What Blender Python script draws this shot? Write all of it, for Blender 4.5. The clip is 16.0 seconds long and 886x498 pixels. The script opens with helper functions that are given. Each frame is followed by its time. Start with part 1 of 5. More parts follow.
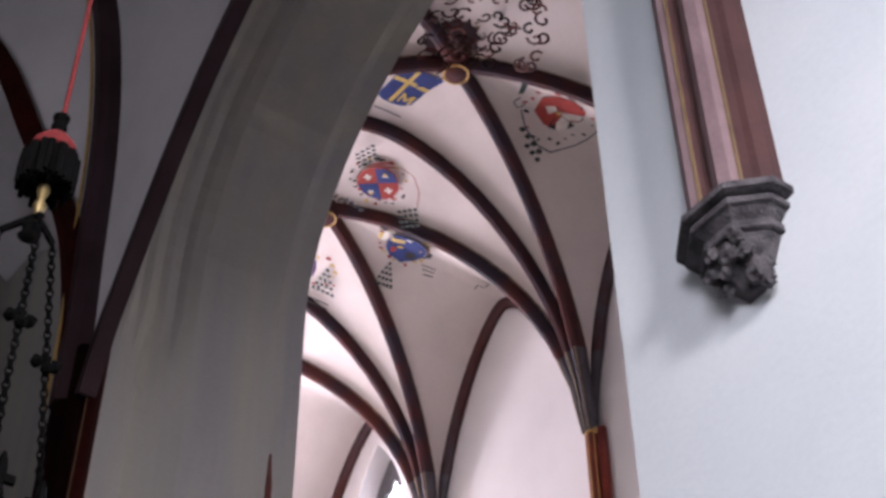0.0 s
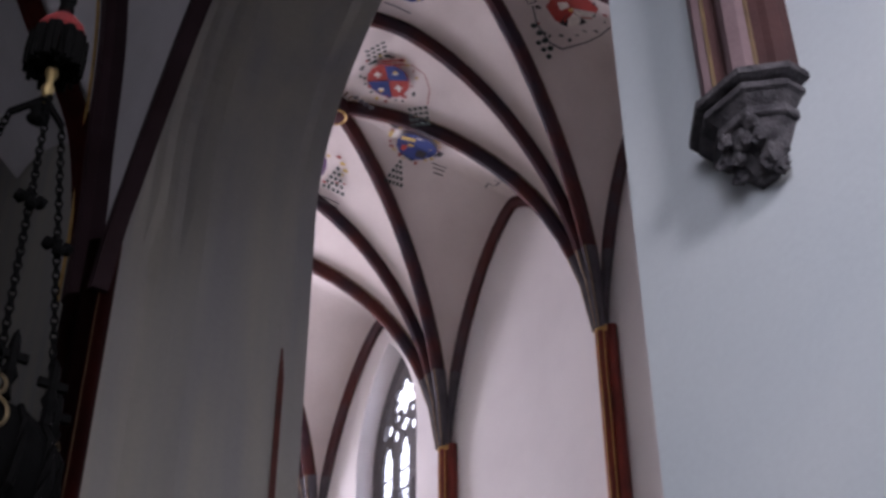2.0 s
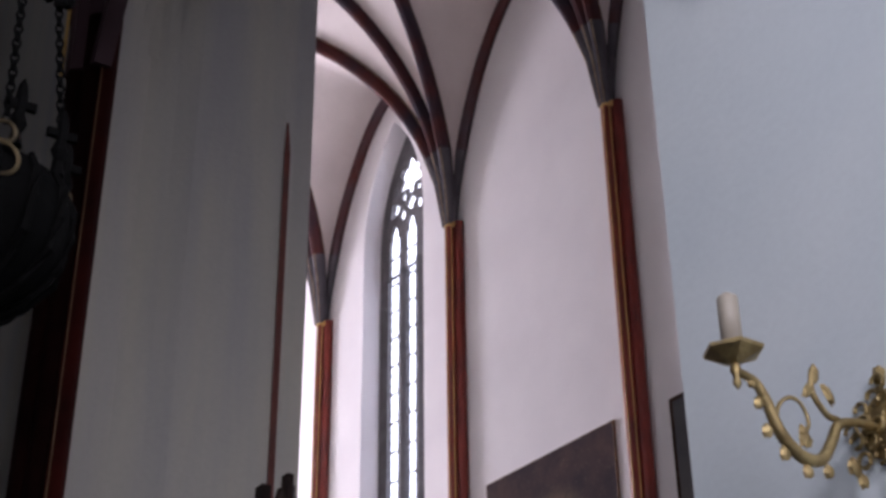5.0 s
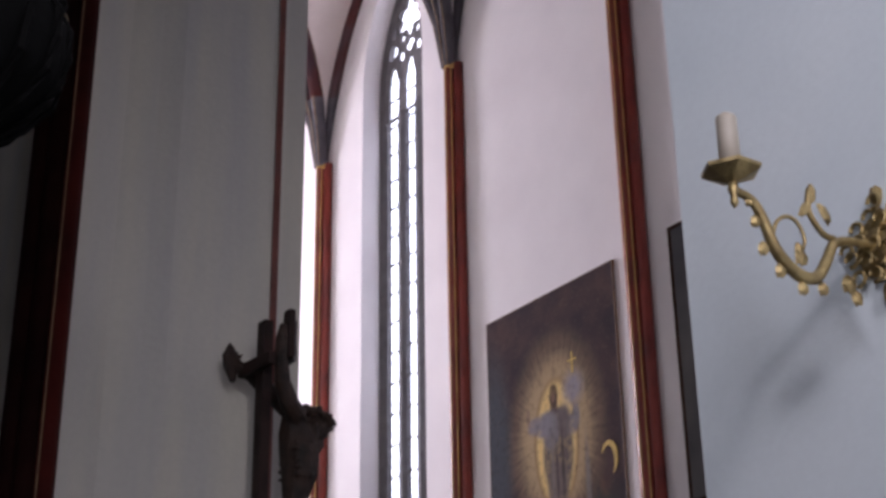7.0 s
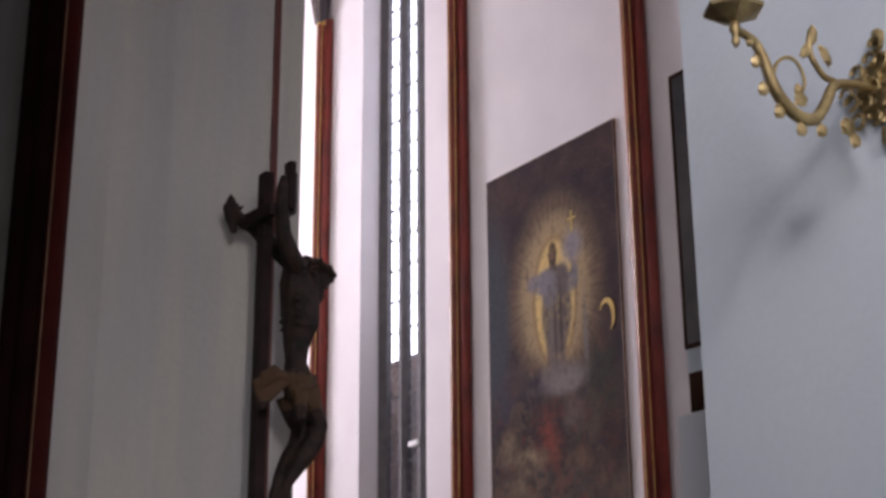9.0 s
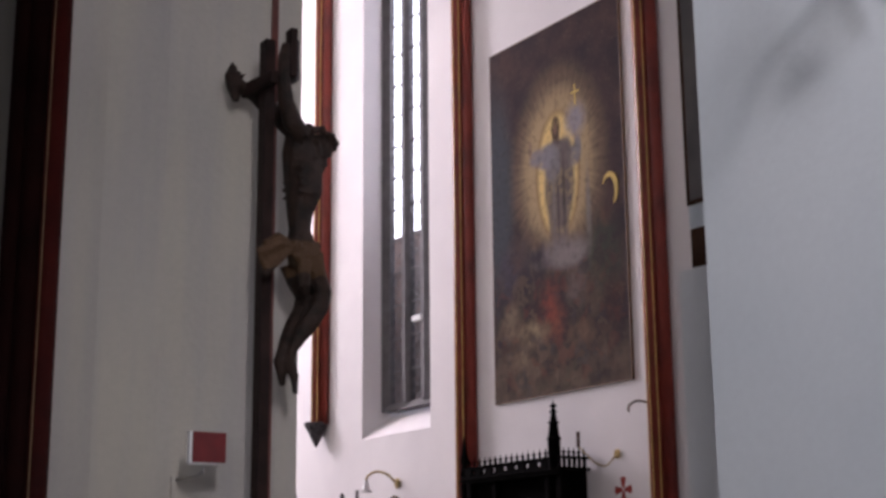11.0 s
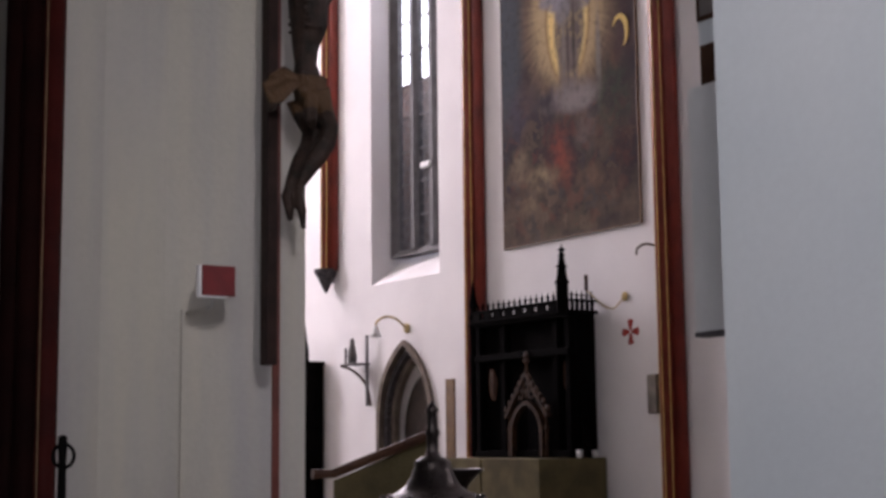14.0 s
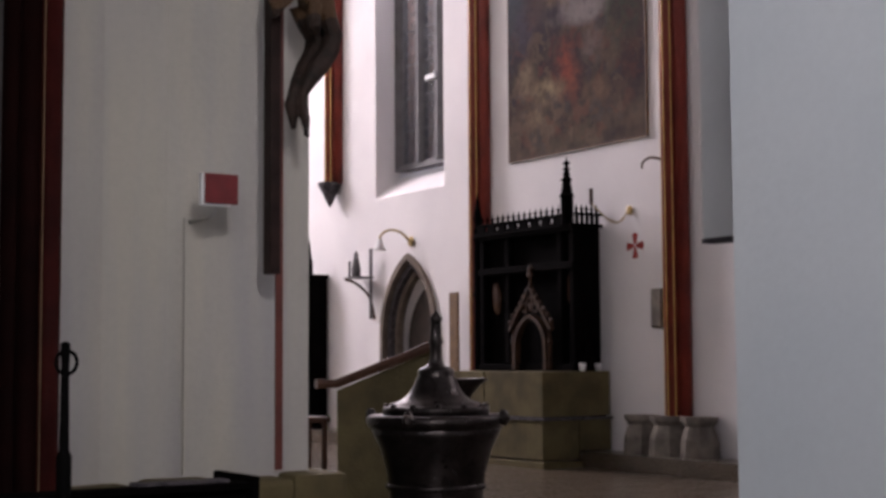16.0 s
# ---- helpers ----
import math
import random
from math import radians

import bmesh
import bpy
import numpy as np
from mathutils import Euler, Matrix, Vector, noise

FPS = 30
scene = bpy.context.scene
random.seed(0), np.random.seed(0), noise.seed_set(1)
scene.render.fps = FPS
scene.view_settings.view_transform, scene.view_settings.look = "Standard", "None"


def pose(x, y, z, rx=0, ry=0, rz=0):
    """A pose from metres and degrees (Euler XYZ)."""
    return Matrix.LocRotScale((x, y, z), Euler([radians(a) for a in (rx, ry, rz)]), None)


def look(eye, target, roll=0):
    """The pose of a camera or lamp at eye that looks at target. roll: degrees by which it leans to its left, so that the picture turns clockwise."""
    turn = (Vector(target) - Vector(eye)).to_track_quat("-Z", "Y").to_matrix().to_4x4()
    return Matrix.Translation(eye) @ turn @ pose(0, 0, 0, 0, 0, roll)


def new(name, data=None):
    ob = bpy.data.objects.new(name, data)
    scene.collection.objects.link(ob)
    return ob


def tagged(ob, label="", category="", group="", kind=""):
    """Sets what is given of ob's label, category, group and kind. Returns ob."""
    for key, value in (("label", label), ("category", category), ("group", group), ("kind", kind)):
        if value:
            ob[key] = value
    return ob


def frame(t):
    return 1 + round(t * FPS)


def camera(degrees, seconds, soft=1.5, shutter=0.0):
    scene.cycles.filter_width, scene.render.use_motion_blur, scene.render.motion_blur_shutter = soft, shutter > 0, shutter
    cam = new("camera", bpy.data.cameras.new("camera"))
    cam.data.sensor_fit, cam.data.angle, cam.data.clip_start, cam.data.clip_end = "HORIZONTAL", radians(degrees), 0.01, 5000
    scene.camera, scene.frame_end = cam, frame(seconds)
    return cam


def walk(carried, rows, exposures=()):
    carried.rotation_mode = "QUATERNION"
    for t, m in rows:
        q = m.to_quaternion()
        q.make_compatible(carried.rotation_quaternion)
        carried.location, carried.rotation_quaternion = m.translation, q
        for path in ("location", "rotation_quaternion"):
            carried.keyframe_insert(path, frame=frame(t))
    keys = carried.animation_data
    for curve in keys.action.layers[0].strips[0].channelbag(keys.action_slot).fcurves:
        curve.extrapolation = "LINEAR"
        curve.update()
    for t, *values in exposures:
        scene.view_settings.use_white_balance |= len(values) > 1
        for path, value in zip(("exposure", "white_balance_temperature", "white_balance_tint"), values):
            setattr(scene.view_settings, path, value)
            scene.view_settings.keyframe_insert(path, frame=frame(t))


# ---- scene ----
cam = camera(34.18, 16.0, soft=3.2)
# t, x, y, z, yaw, pitch, lean
ROWS = [
    (0.0, 0.000, 0.000, 2.025, -35.08, 42.29, -0.69),
    (0.5, 0.006, 0.012, 2.020, -34.94, 41.46, -0.51),
    (1.0, 0.013, 0.024, 2.015, -34.80, 40.57, -0.36),
    (1.5, 0.019, 0.035, 2.008, -34.65, 39.56, -0.27),
    (2.0, 0.026, 0.046, 1.999, -34.50, 38.37, -0.28),
    (2.5, 0.033, 0.056, 1.988, -34.38, 37.03, -0.35),
    (3.0, 0.037, 0.065, 1.976, -34.32, 35.58, -0.45),
    (3.5, 0.040, 0.072, 1.963, -34.27, 34.06, -0.53),
    (4.0, 0.042, 0.077, 1.948, -34.23, 32.67, -0.62),
    (6.5, 0.055, 0.101, 1.865, -34.08, 25.17, -0.90),
    (7.0, 0.057, 0.102, 1.849, -34.07, 23.65, -0.96),
    (7.5, 0.059, 0.101, 1.833, -34.06, 22.20, -0.84),
    (8.0, 0.059, 0.099, 1.817, -34.00, 20.80, -0.67),
    (8.5, 0.057, 0.097, 1.799, -33.98, 19.46, -0.53),
    (9.0, 0.055, 0.098, 1.778, -33.98, 18.16, -0.44),
    (9.5, 0.055, 0.100, 1.755, -33.95, 16.86, -0.39),
    (12.0, 0.072, 0.119, 1.628, -33.68, 11.44, -0.70),
    (12.5, 0.077, 0.124, 1.603, -33.60, 10.48, -0.73),
    (13.0, 0.084, 0.130, 1.579, -33.53, 9.54, -0.73),
    (13.5, 0.092, 0.138, 1.558, -33.46, 8.61, -0.70),
    (14.0, 0.100, 0.147, 1.540, -33.38, 7.67, -0.64),
    (14.5, 0.110, 0.159, 1.525, -33.28, 6.72, -0.55),
    (15.0, 0.121, 0.173, 1.515, -33.27, 6.00, -0.48),
    (15.5, 0.131, 0.191, 1.506, -33.24, 5.20, -0.41),
    (16.0, 0.141, 0.210, 1.500, -33.18, 4.35, -0.32),
]
EXPOSURES = [(0.0, 1.1, 6340, 28), (1.0, 0.75, 6210, 28), (1.5, 0.42, 6160, 28), (2.0, 0.15, 6110, 28), (2.5, -0.02, 6060, 28), (3.5, -0.05, 6060, 27), (4.2, 0.08, 6080, 27), (7.0, 0.30, 6160, 28), (9.0, 0.38, 6350, 28), (12.5, 0.55, 6450, 27), (16.0, 0.65, 6550, 26)]
walk(cam, [(t, pose(x, y, z, 90 + p, 0, a) @ pose(0, 0, 0, 0, 0, r)) for t, x, y, z, a, p, r in ROWS], EXPOSURES)

# ---- world and light ----
world = bpy.data.worlds.new("sky")
world.use_nodes = True
scene.world = world
wn = world.node_tree
sky = wn.nodes.new("ShaderNodeTexSky")
sky.sky_type, sky.sun_disc = "NISHITA", False
sky.sun_elevation, sky.sun_rotation = radians(40), radians(100)
wn.links.new(sky.outputs[0], wn.nodes["Background"].inputs[0])
wn.nodes["Background"].inputs[1].default_value = 0.15


def lamp(name, kind, m, energy, colour=(1, 1, 1), size=(1, 1), angle=0.2, spread=180):
    data = bpy.data.lights.new(name, kind)
    data.energy, data.color = energy, colour
    if kind == "AREA":
        data.shape, data.size, data.size_y = "RECTANGLE", size[0], size[1]
        data.spread = radians(spread)
    else:
        data.angle = angle
    ob = new(name, data)
    ob.matrix_world = m
    return ob


lamp("sun", "SUN", look((-20, -12, 40), (0, 0, 0)), 0.6, (1.0, 0.96, 0.9), angle=radians(12))
# daylight at the built choir window; the other lamps stand for unseen east, choir and aisle windows
lamp("choir_window_and_fill", "AREA", look((12.8, 21.17, 12.0), (5, 21.17, 12.0)), 370, (1.0, 0.97, 0.98), (1.6, 9.0))
# added fill on the grey jamb; the wall has no opening here
lamp("choir_window_and_fill", "AREA", look((12.8, 6.2, 6.0), (5, 9.2, 3.0)), 36, (1.0, 0.97, 0.95), (2.2, 6.0), spread=110)
lamp("east_window_light", "AREA", look((7.2, 33.2, 12.5), (8.6, 20, 12.0)), 1650, (1.0, 0.97, 0.99), (3.0, 10.0))
lamp("east_window_light", "AREA", look((11.2, 33.2, 12.5), (10.5, 20, 12.0)), 650, (1.0, 0.97, 0.99), (2.0, 10.0))
# four unseen aisle sources without openings; the first is added to brighten the white pier
lamp("unseen_aisle_light", "AREA", look((-3.1, -2.6, 5.0), (3.2, 1.4, 3.2)), 108, (0.94, 0.98, 0.98), (3.6, 7.0), spread=76)
lamp("unseen_aisle_light", "AREA", look((-3.1, 2.4, 2.9), (4.2, 9.7, 2.2)), 2.2, (0.90, 0.96, 1.0), (0.7, 1.6), spread=50)
lamp("unseen_aisle_light", "AREA", look((-0.6, -6.8, 7.6), (4.7, 9.7, 3.2)), 47, (1.0, 0.99, 0.94), (1.2, 2.2), spread=52)
# added fill that lifts the aisle vault cells
lamp("unseen_aisle_light", "AREA", look((-3.1, 5.6, 8.6), (2.2, 10.6, 13.4)), 11, (0.97, 0.98, 1.0), (1.6, 3.0), spread=70)


# ---- materials ----
def material(name, base, second=None, rough=0.6, metal=0.0, scale=3.0, fine=40.0, bump=0.1, stain=0.12, island=0.0, spec=0.5, stretch=(1, 1, 1)):
    """A surface with a broad stain, a fine grain and a little relief."""
    m = bpy.data.materials.new(name)
    m.use_nodes = True
    n, l = m.node_tree.nodes, m.node_tree.links
    b = n["Principled BSDF"]
    b.inputs["Metallic"].default_value = metal
    b.inputs["Specular IOR Level"].default_value = spec
    co = n.new("ShaderNodeTexCoord").outputs["Object"]
    broad = n.new("ShaderNodeTexNoise")
    broad.inputs["Scale"].default_value, broad.inputs["Detail"].default_value = scale, 5
    grain = n.new("ShaderNodeTexNoise")
    grain.inputs["Scale"].default_value, grain.inputs["Detail"].default_value = fine, 4
    streak = n.new("ShaderNodeMapping")
    streak.inputs["Scale"].default_value = stretch
    l.new(co, streak.inputs["Vector"])
    l.new(streak.outputs["Vector"], broad.inputs["Vector"]), l.new(co, grain.inputs["Vector"])
    mix = n.new("ShaderNodeMix")
    mix.data_type = "RGBA"
    mix.inputs["A"].default_value = (*base, 1)
    mix.inputs["B"].default_value = (*(second or [c * (1 - stain * 2) for c in base]), 1)
    ramp = n.new("ShaderNodeMapRange")
    ramp.inputs["From Min"].default_value, ramp.inputs["From Max"].default_value = 0.38, 0.66
    l.new(broad.outputs["Fac"], ramp.inputs["Value"])
    l.new(ramp.outputs["Result"], mix.inputs["Factor"])
    hue = n.new("ShaderNodeHueSaturation")
    l.new(mix.outputs["Result"], hue.inputs["Color"])
    g = n.new("ShaderNodeMapRange")
    g.inputs["To Min"].default_value, g.inputs["To Max"].default_value = 1 - stain, 1 + stain
    l.new(grain.outputs["Fac"], g.inputs["Value"])
    val = g.outputs["Result"]
    if island:
        info = n.new("ShaderNodeObjectInfo")
        r = n.new("ShaderNodeMapRange")
        r.inputs["To Min"].default_value, r.inputs["To Max"].default_value = 1 - island, 1 + island
        l.new(info.outputs["Random"], r.inputs["Value"])
        mul = n.new("ShaderNodeMath")
        mul.operation = "MULTIPLY"
        l.new(val, mul.inputs[0]), l.new(r.outputs["Result"], mul.inputs[1])
        val = mul.outputs[0]
    l.new(val, hue.inputs["Value"])
    l.new(hue.outputs["Color"], b.inputs["Base Color"])
    rr = n.new("ShaderNodeMapRange")
    rr.inputs["To Min"].default_value, rr.inputs["To Max"].default_value = max(0.03, rough - 0.1), min(1, rough + 0.1)
    l.new(grain.outputs["Fac"], rr.inputs["Value"]), l.new(rr.outputs["Result"], b.inputs["Roughness"])
    bp = n.new("ShaderNodeBump")
    bp.inputs["Strength"].default_value, bp.inputs["Distance"].default_value = bump, 0.02
    add = n.new("ShaderNodeMath")
    add.operation = "ADD"
    l.new(broad.outputs["Fac"], add.inputs[0]), l.new(grain.outputs["Fac"], add.inputs[1])
    l.new(add.outputs[0], bp.inputs["Height"]), l.new(bp.outputs["Normal"], b.inputs["Normal"])
    return m


PLASTER = material("white_plaster", (0.79, 0.775, 0.78), (0.73, 0.715, 0.725), 0.85, scale=0.7, fine=25, bump=0.15, stain=0.03)
WEB = material("vault_plaster", (0.72, 0.66, 0.63), (0.63, 0.57, 0.54), 0.9, scale=0.8, fine=18, bump=0.2, stain=0.05)
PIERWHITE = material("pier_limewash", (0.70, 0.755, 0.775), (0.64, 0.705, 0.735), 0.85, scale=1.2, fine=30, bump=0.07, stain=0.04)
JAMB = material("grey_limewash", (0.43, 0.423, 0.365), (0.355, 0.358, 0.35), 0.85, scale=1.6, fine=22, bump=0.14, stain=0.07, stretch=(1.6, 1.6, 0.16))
AISLEWEB = material("aisle_vault_plaster", (0.66, 0.655, 0.66), (0.57, 0.565, 0.57), 0.9, scale=0.9, fine=20, bump=0.2, stain=0.05)
RED = material("red_painted_stone", (0.29, 0.044, 0.028), (0.17, 0.026, 0.020), 0.45, scale=2.0, fine=35, bump=0.12, stain=0.12)
SLATE = material("slate_painted_stone", (0.095, 0.09, 0.105), (0.055, 0.05, 0.06), 0.55, scale=2.5, fine=30, bump=0.12, stain=0.12)
RIB = material("rib_paint", (0.036, 0.027, 0.038), (0.088, 0.022, 0.018), 0.7, scale=1.4, fine=25, bump=0.15, stain=0.15, spec=0.2)
DARKRIB = material("dark_rib_paint", (0.052, 0.030, 0.036), (0.030, 0.015, 0.017), 0.6, scale=1.5, fine=30, bump=0.15, stain=0.12, spec=0.2)
DARKRED = material("dull_red_paint", (0.042, 0.0065, 0.005), (0.020, 0.004, 0.0035), 0.6, scale=2.0, fine=35, bump=0.12, spec=0.06)
TARNISH = material("tarnished_brass", (0.15, 0.11, 0.055), (0.05, 0.036, 0.02), 0.5, 0.6, scale=14, fine=60)
WALLRIB = material("grey_red_rib_paint", (0.085, 0.072, 0.088), (0.10, 0.028, 0.024), 0.6, scale=1.2, fine=30, bump=0.12, stain=0.12, spec=0.2)
EDGEGILT = material("worn_gilt_line", (0.36, 0.27, 0.16), (0.16, 0.10, 0.06), 0.6, 0.2, scale=9, fine=60)
PORTAL = material("brown_portal_stone", (0.21, 0.175, 0.145), (0.125, 0.10, 0.085), 0.85, scale=4, fine=40, bump=0.3, spec=0.2)
DULLGILT = material("tarnished_gilding", (0.050, 0.023, 0.010), (0.022, 0.010, 0.006), 0.6, scale=10, fine=60, spec=0.2)
STRIPE = material("dull_maroon_stripe", (0.13, 0.032, 0.022), (0.08, 0.022, 0.016), 0.6, scale=4, fine=40)
OCHRE = material("ochre_paint", (0.19, 0.125, 0.062), (0.12, 0.075, 0.04), 0.65, scale=6, fine=60)
BASESTONE = material("worn_base_stone", (0.24, 0.215, 0.185), (0.13, 0.115, 0.10), 0.85, scale=5, fine=40, bump=0.5, spec=0.2)
LIGHTWOOD = material("golden_brown_wood", (0.17, 0.092, 0.032), (0.10, 0.052, 0.02), 0.55, scale=5, fine=50, bump=0.15)
# red paint with the aisle's deep shade in its colour; scroll strokes reuse it
SHADERED = material("shade_darkened_red_paint", (0.012, 0.0035, 0.003), (0.006, 0.002, 0.002), 0.7, scale=3, fine=35, spec=0.03)
PINK = material("pink_painted_stone", (0.235, 0.165, 0.172), (0.18, 0.122, 0.128), 0.7, scale=3, fine=40, bump=0.15, stain=0.1, spec=0.2)
# mauve paint, deepened to hold the shade of the vault shaft's right side
MAUVE = material("dark_mauve_shaded_paint", (0.080, 0.038, 0.036), (0.055, 0.028, 0.028), 0.7, scale=3, fine=40, bump=0.15, stain=0.1, spec=0.2)
GILT = material("gilding", (0.68, 0.45, 0.15), (0.50, 0.31, 0.10), 0.35, 0.35, scale=6, fine=60, bump=0.1, stain=0.1)
BRASS = material("brass", (0.50, 0.385, 0.18), (0.25, 0.18, 0.08), 0.45, 0.8, scale=14, fine=80, bump=0.25, stain=0.15)
BRONZE = material("dark_bronze", (0.050, 0.042, 0.040), (0.026, 0.022, 0.021), 0.30, 0.85, scale=8, fine=40, bump=0.05, stain=0.2)
IRON = material("black_iron", (0.0035, 0.0035, 0.0035), None, 0.7, 0.0, scale=8, fine=60, bump=0.2, spec=0.05)
DOORWOOD = material("dark_door_wood", (0.050, 0.034, 0.026), (0.030, 0.021, 0.018), 0.7, scale=5, fine=50, bump=0.2)
BLACKWOOD = material("black_stained_wood", (0.0035, 0.0028, 0.0028), (0.002, 0.0018, 0.002), 0.85, scale=6, fine=50, bump=0.2, spec=0.02)
WOOD = material("brown_wood", (0.075, 0.034, 0.018), (0.045, 0.020, 0.011), 0.55, scale=5, fine=50, bump=0.2, spec=0.25)
CROSSWOOD = material("dark_cross_wood", (0.026, 0.014, 0.012), (0.012, 0.007, 0.006), 0.6, scale=5, fine=50, bump=0.2, spec=0.15)
CARVED = material("dark_patinated_carving", (0.032, 0.019, 0.0135), (0.009, 0.006, 0.0045), 0.6, scale=9, fine=45, bump=0.6, spec=0.25)
# the carving's loincloth is a paler, worn gilt brown between two wavering hems
cn, cl = CARVED.node_tree.nodes, CARVED.node_tree.links
c_sep, c_noise = cn.new("ShaderNodeSeparateXYZ"), cn.new("ShaderNodeTexNoise")
c_noise.inputs["Scale"].default_value = 7
c_co = cn.new("ShaderNodeTexCoord").outputs["Object"]
cl.new(c_co, c_sep.inputs[0]), cl.new(c_co, c_noise.inputs["Vector"])
c_hem = cn.new("ShaderNodeMath")
c_hem.operation, c_hem.inputs[1].default_value = "MULTIPLY_ADD", 0.16
cl.new(c_noise.outputs["Fac"], c_hem.inputs[0]), cl.new(c_sep.outputs["Z"], c_hem.inputs[2])
c_band = cn.new("ShaderNodeMath")
c_band.operation, c_band.inputs[1].default_value, c_band.inputs[2].default_value = "COMPARE", 4.155, 0.125
cl.new(c_hem.outputs[0], c_band.inputs[0])
c_mix = cn.new("ShaderNodeMix")
c_mix.data_type = "RGBA"
c_mix.inputs["B"].default_value = (0.070, 0.038, 0.017, 1)
c_skin = next(k for k in cl if k.to_socket.name == "Base Color").from_socket
cl.new(c_band.outputs[0], c_mix.inputs["Factor"]), cl.new(c_skin, c_mix.inputs["A"])
cl.new(c_mix.outputs["Result"], cn["Principled BSDF"].inputs["Base Color"])
STONE = material("grey_carved_stone", (0.112, 0.105, 0.112), (0.046, 0.043, 0.049), 0.85, scale=14, fine=70, bump=0.6, stain=0.15, spec=0.2)
SANDSTONE = material("buff_sandstone", (0.125, 0.104, 0.050), (0.078, 0.063, 0.032), 0.8, scale=3, fine=40, bump=0.3, stain=0.1, spec=0.2)
FLOORSTONE = material("floor_stone", (0.095, 0.073, 0.050), (0.060, 0.046, 0.032), 0.28, scale=2.5, fine=40, bump=0.02, stain=0.1, island=0.12)
WAX = material("ivory_candle_sleeve", (0.44, 0.39, 0.32), None, 0.45, scale=10, fine=40, bump=0.05, stain=0.04)
REDCORD = material("red_cord", (0.26, 0.025, 0.025), None, 0.8, scale=20, fine=200, bump=0.4)
REDCLOTH = material("dark_red_panel", (0.16, 0.012, 0.014), None, 0.6, scale=8, fine=80, bump=0.1)
WHITEPAINT = material("white_paint", (0.74, 0.76, 0.76), None, 0.6, scale=3, fine=40, bump=0.05, stain=0.03)
LEAD = material("lead_and_mullion_stone", (0.13, 0.125, 0.13), None, 0.7, scale=6, fine=50, bump=0.2)
BLUE = material("blue_fresco_paint", (0.020, 0.040, 0.17), None, 0.85, scale=5, fine=40)
YELLOW = material("yellow_fresco_paint", (0.62, 0.44, 0.12), None, 0.85, scale=5, fine=40)
CRIMSON = material("crimson_fresco_paint", (0.36, 0.045, 0.035), None, 0.85, scale=5, fine=40)
GREEN = material("dark_green_fresco_paint", (0.035, 0.055, 0.050), None, 0.85, scale=5, fine=40)
BLACK = material("black_fresco_paint", (0.025, 0.022, 0.025), None, 0.85, scale=5, fine=40)
PALE = material("pale_fresco_paint", (0.72, 0.68, 0.62), None, 0.85, scale=5, fine=40)
ROOFTILE = material("outside_brick", (0.16, 0.11, 0.09), (0.10, 0.085, 0.08), 0.85, scale=2, fine=20)

GLASS = bpy.data.materials.new("leaded_glass")
GLASS.use_nodes = True
gb = GLASS.node_tree.nodes["Principled BSDF"]
gb.inputs["Base Color"].default_value = (0.95, 0.97, 1.0, 1)
gb.inputs["Transmission Weight"].default_value = 1.0
gb.inputs["Roughness"].default_value = 0.05
gb.inputs["IOR"].default_value = 1.02

SKYWHITE = bpy.data.materials.new("overcast_sky")
SKYWHITE.use_nodes = True
sb = SKYWHITE.node_tree.nodes["Principled BSDF"]
sb.inputs["Base Color"].default_value = (0.8, 0.8, 0.8, 1)
sb.inputs["Emission Color"].default_value = (0.92, 0.96, 1.0, 1)
sb.inputs["Emission Strength"].default_value = 2.2


# ---- mesh helpers ----
def thing(name, label, category, at=(0, 0, 0), group="", kind=""):
    ob = new(name)
    ob.location = at
    ob.empty_display_size = 0.1
    return tagged(ob, label, category, group, kind)


def part(name, bm, mat, parent=None, label="", smooth=False):
    """Links a bmesh as one mesh object under a thing or a part."""
    me = bpy.data.meshes.new(name)
    bmesh.ops.recalc_face_normals(bm, faces=bm.faces)
    if smooth:
        for f in bm.faces:
            f.smooth = True
    bm.to_mesh(me)
    bm.free()
    me.materials.append(mat)
    ob = new(name, me)
    if parent:
        ob.parent = parent
        base = parent
        shift = Vector((0, 0, 0))
        while base:
            shift += base.location
            base = base.parent
        for v in me.vertices:
            v.co -= shift
    if label:
        ob["label"] = label
    return ob


def solo(name, bm, mat, label, category, kind="", group="", smooth=False):
    return tagged(part(name, bm, mat, smooth=smooth), label, category, group, kind)


def box(bm, lo, hi, bevel=0.0, m=None):
    r = bmesh.ops.create_cube(bm, size=1)
    vs = r["verts"]
    c, s = [(a + b) / 2 for a, b in zip(lo, hi)], [b - a for a, b in zip(lo, hi)]
    for v in vs:
        v.co = Vector((v.co.x * s[0] + c[0], v.co.y * s[1] + c[1], v.co.z * s[2] + c[2]))
    if bevel:
        es = list({e for v in vs for e in v.link_edges})
        r = bmesh.ops.bevel(bm, geom=es, offset=bevel, segments=2, affect="EDGES", profile=0.6)
        vs = list({v for f in r["faces"] for v in f.verts} | {v for v in vs if v.is_valid})
    if m:
        bmesh.ops.transform(bm, matrix=m, verts=[v for v in vs if v.is_valid])
    return bm


def boxes(*spans, bevel=0.0):
    bm = bmesh.new()
    for lo, hi in spans:
        box(bm, lo, hi, bevel)
    return bm


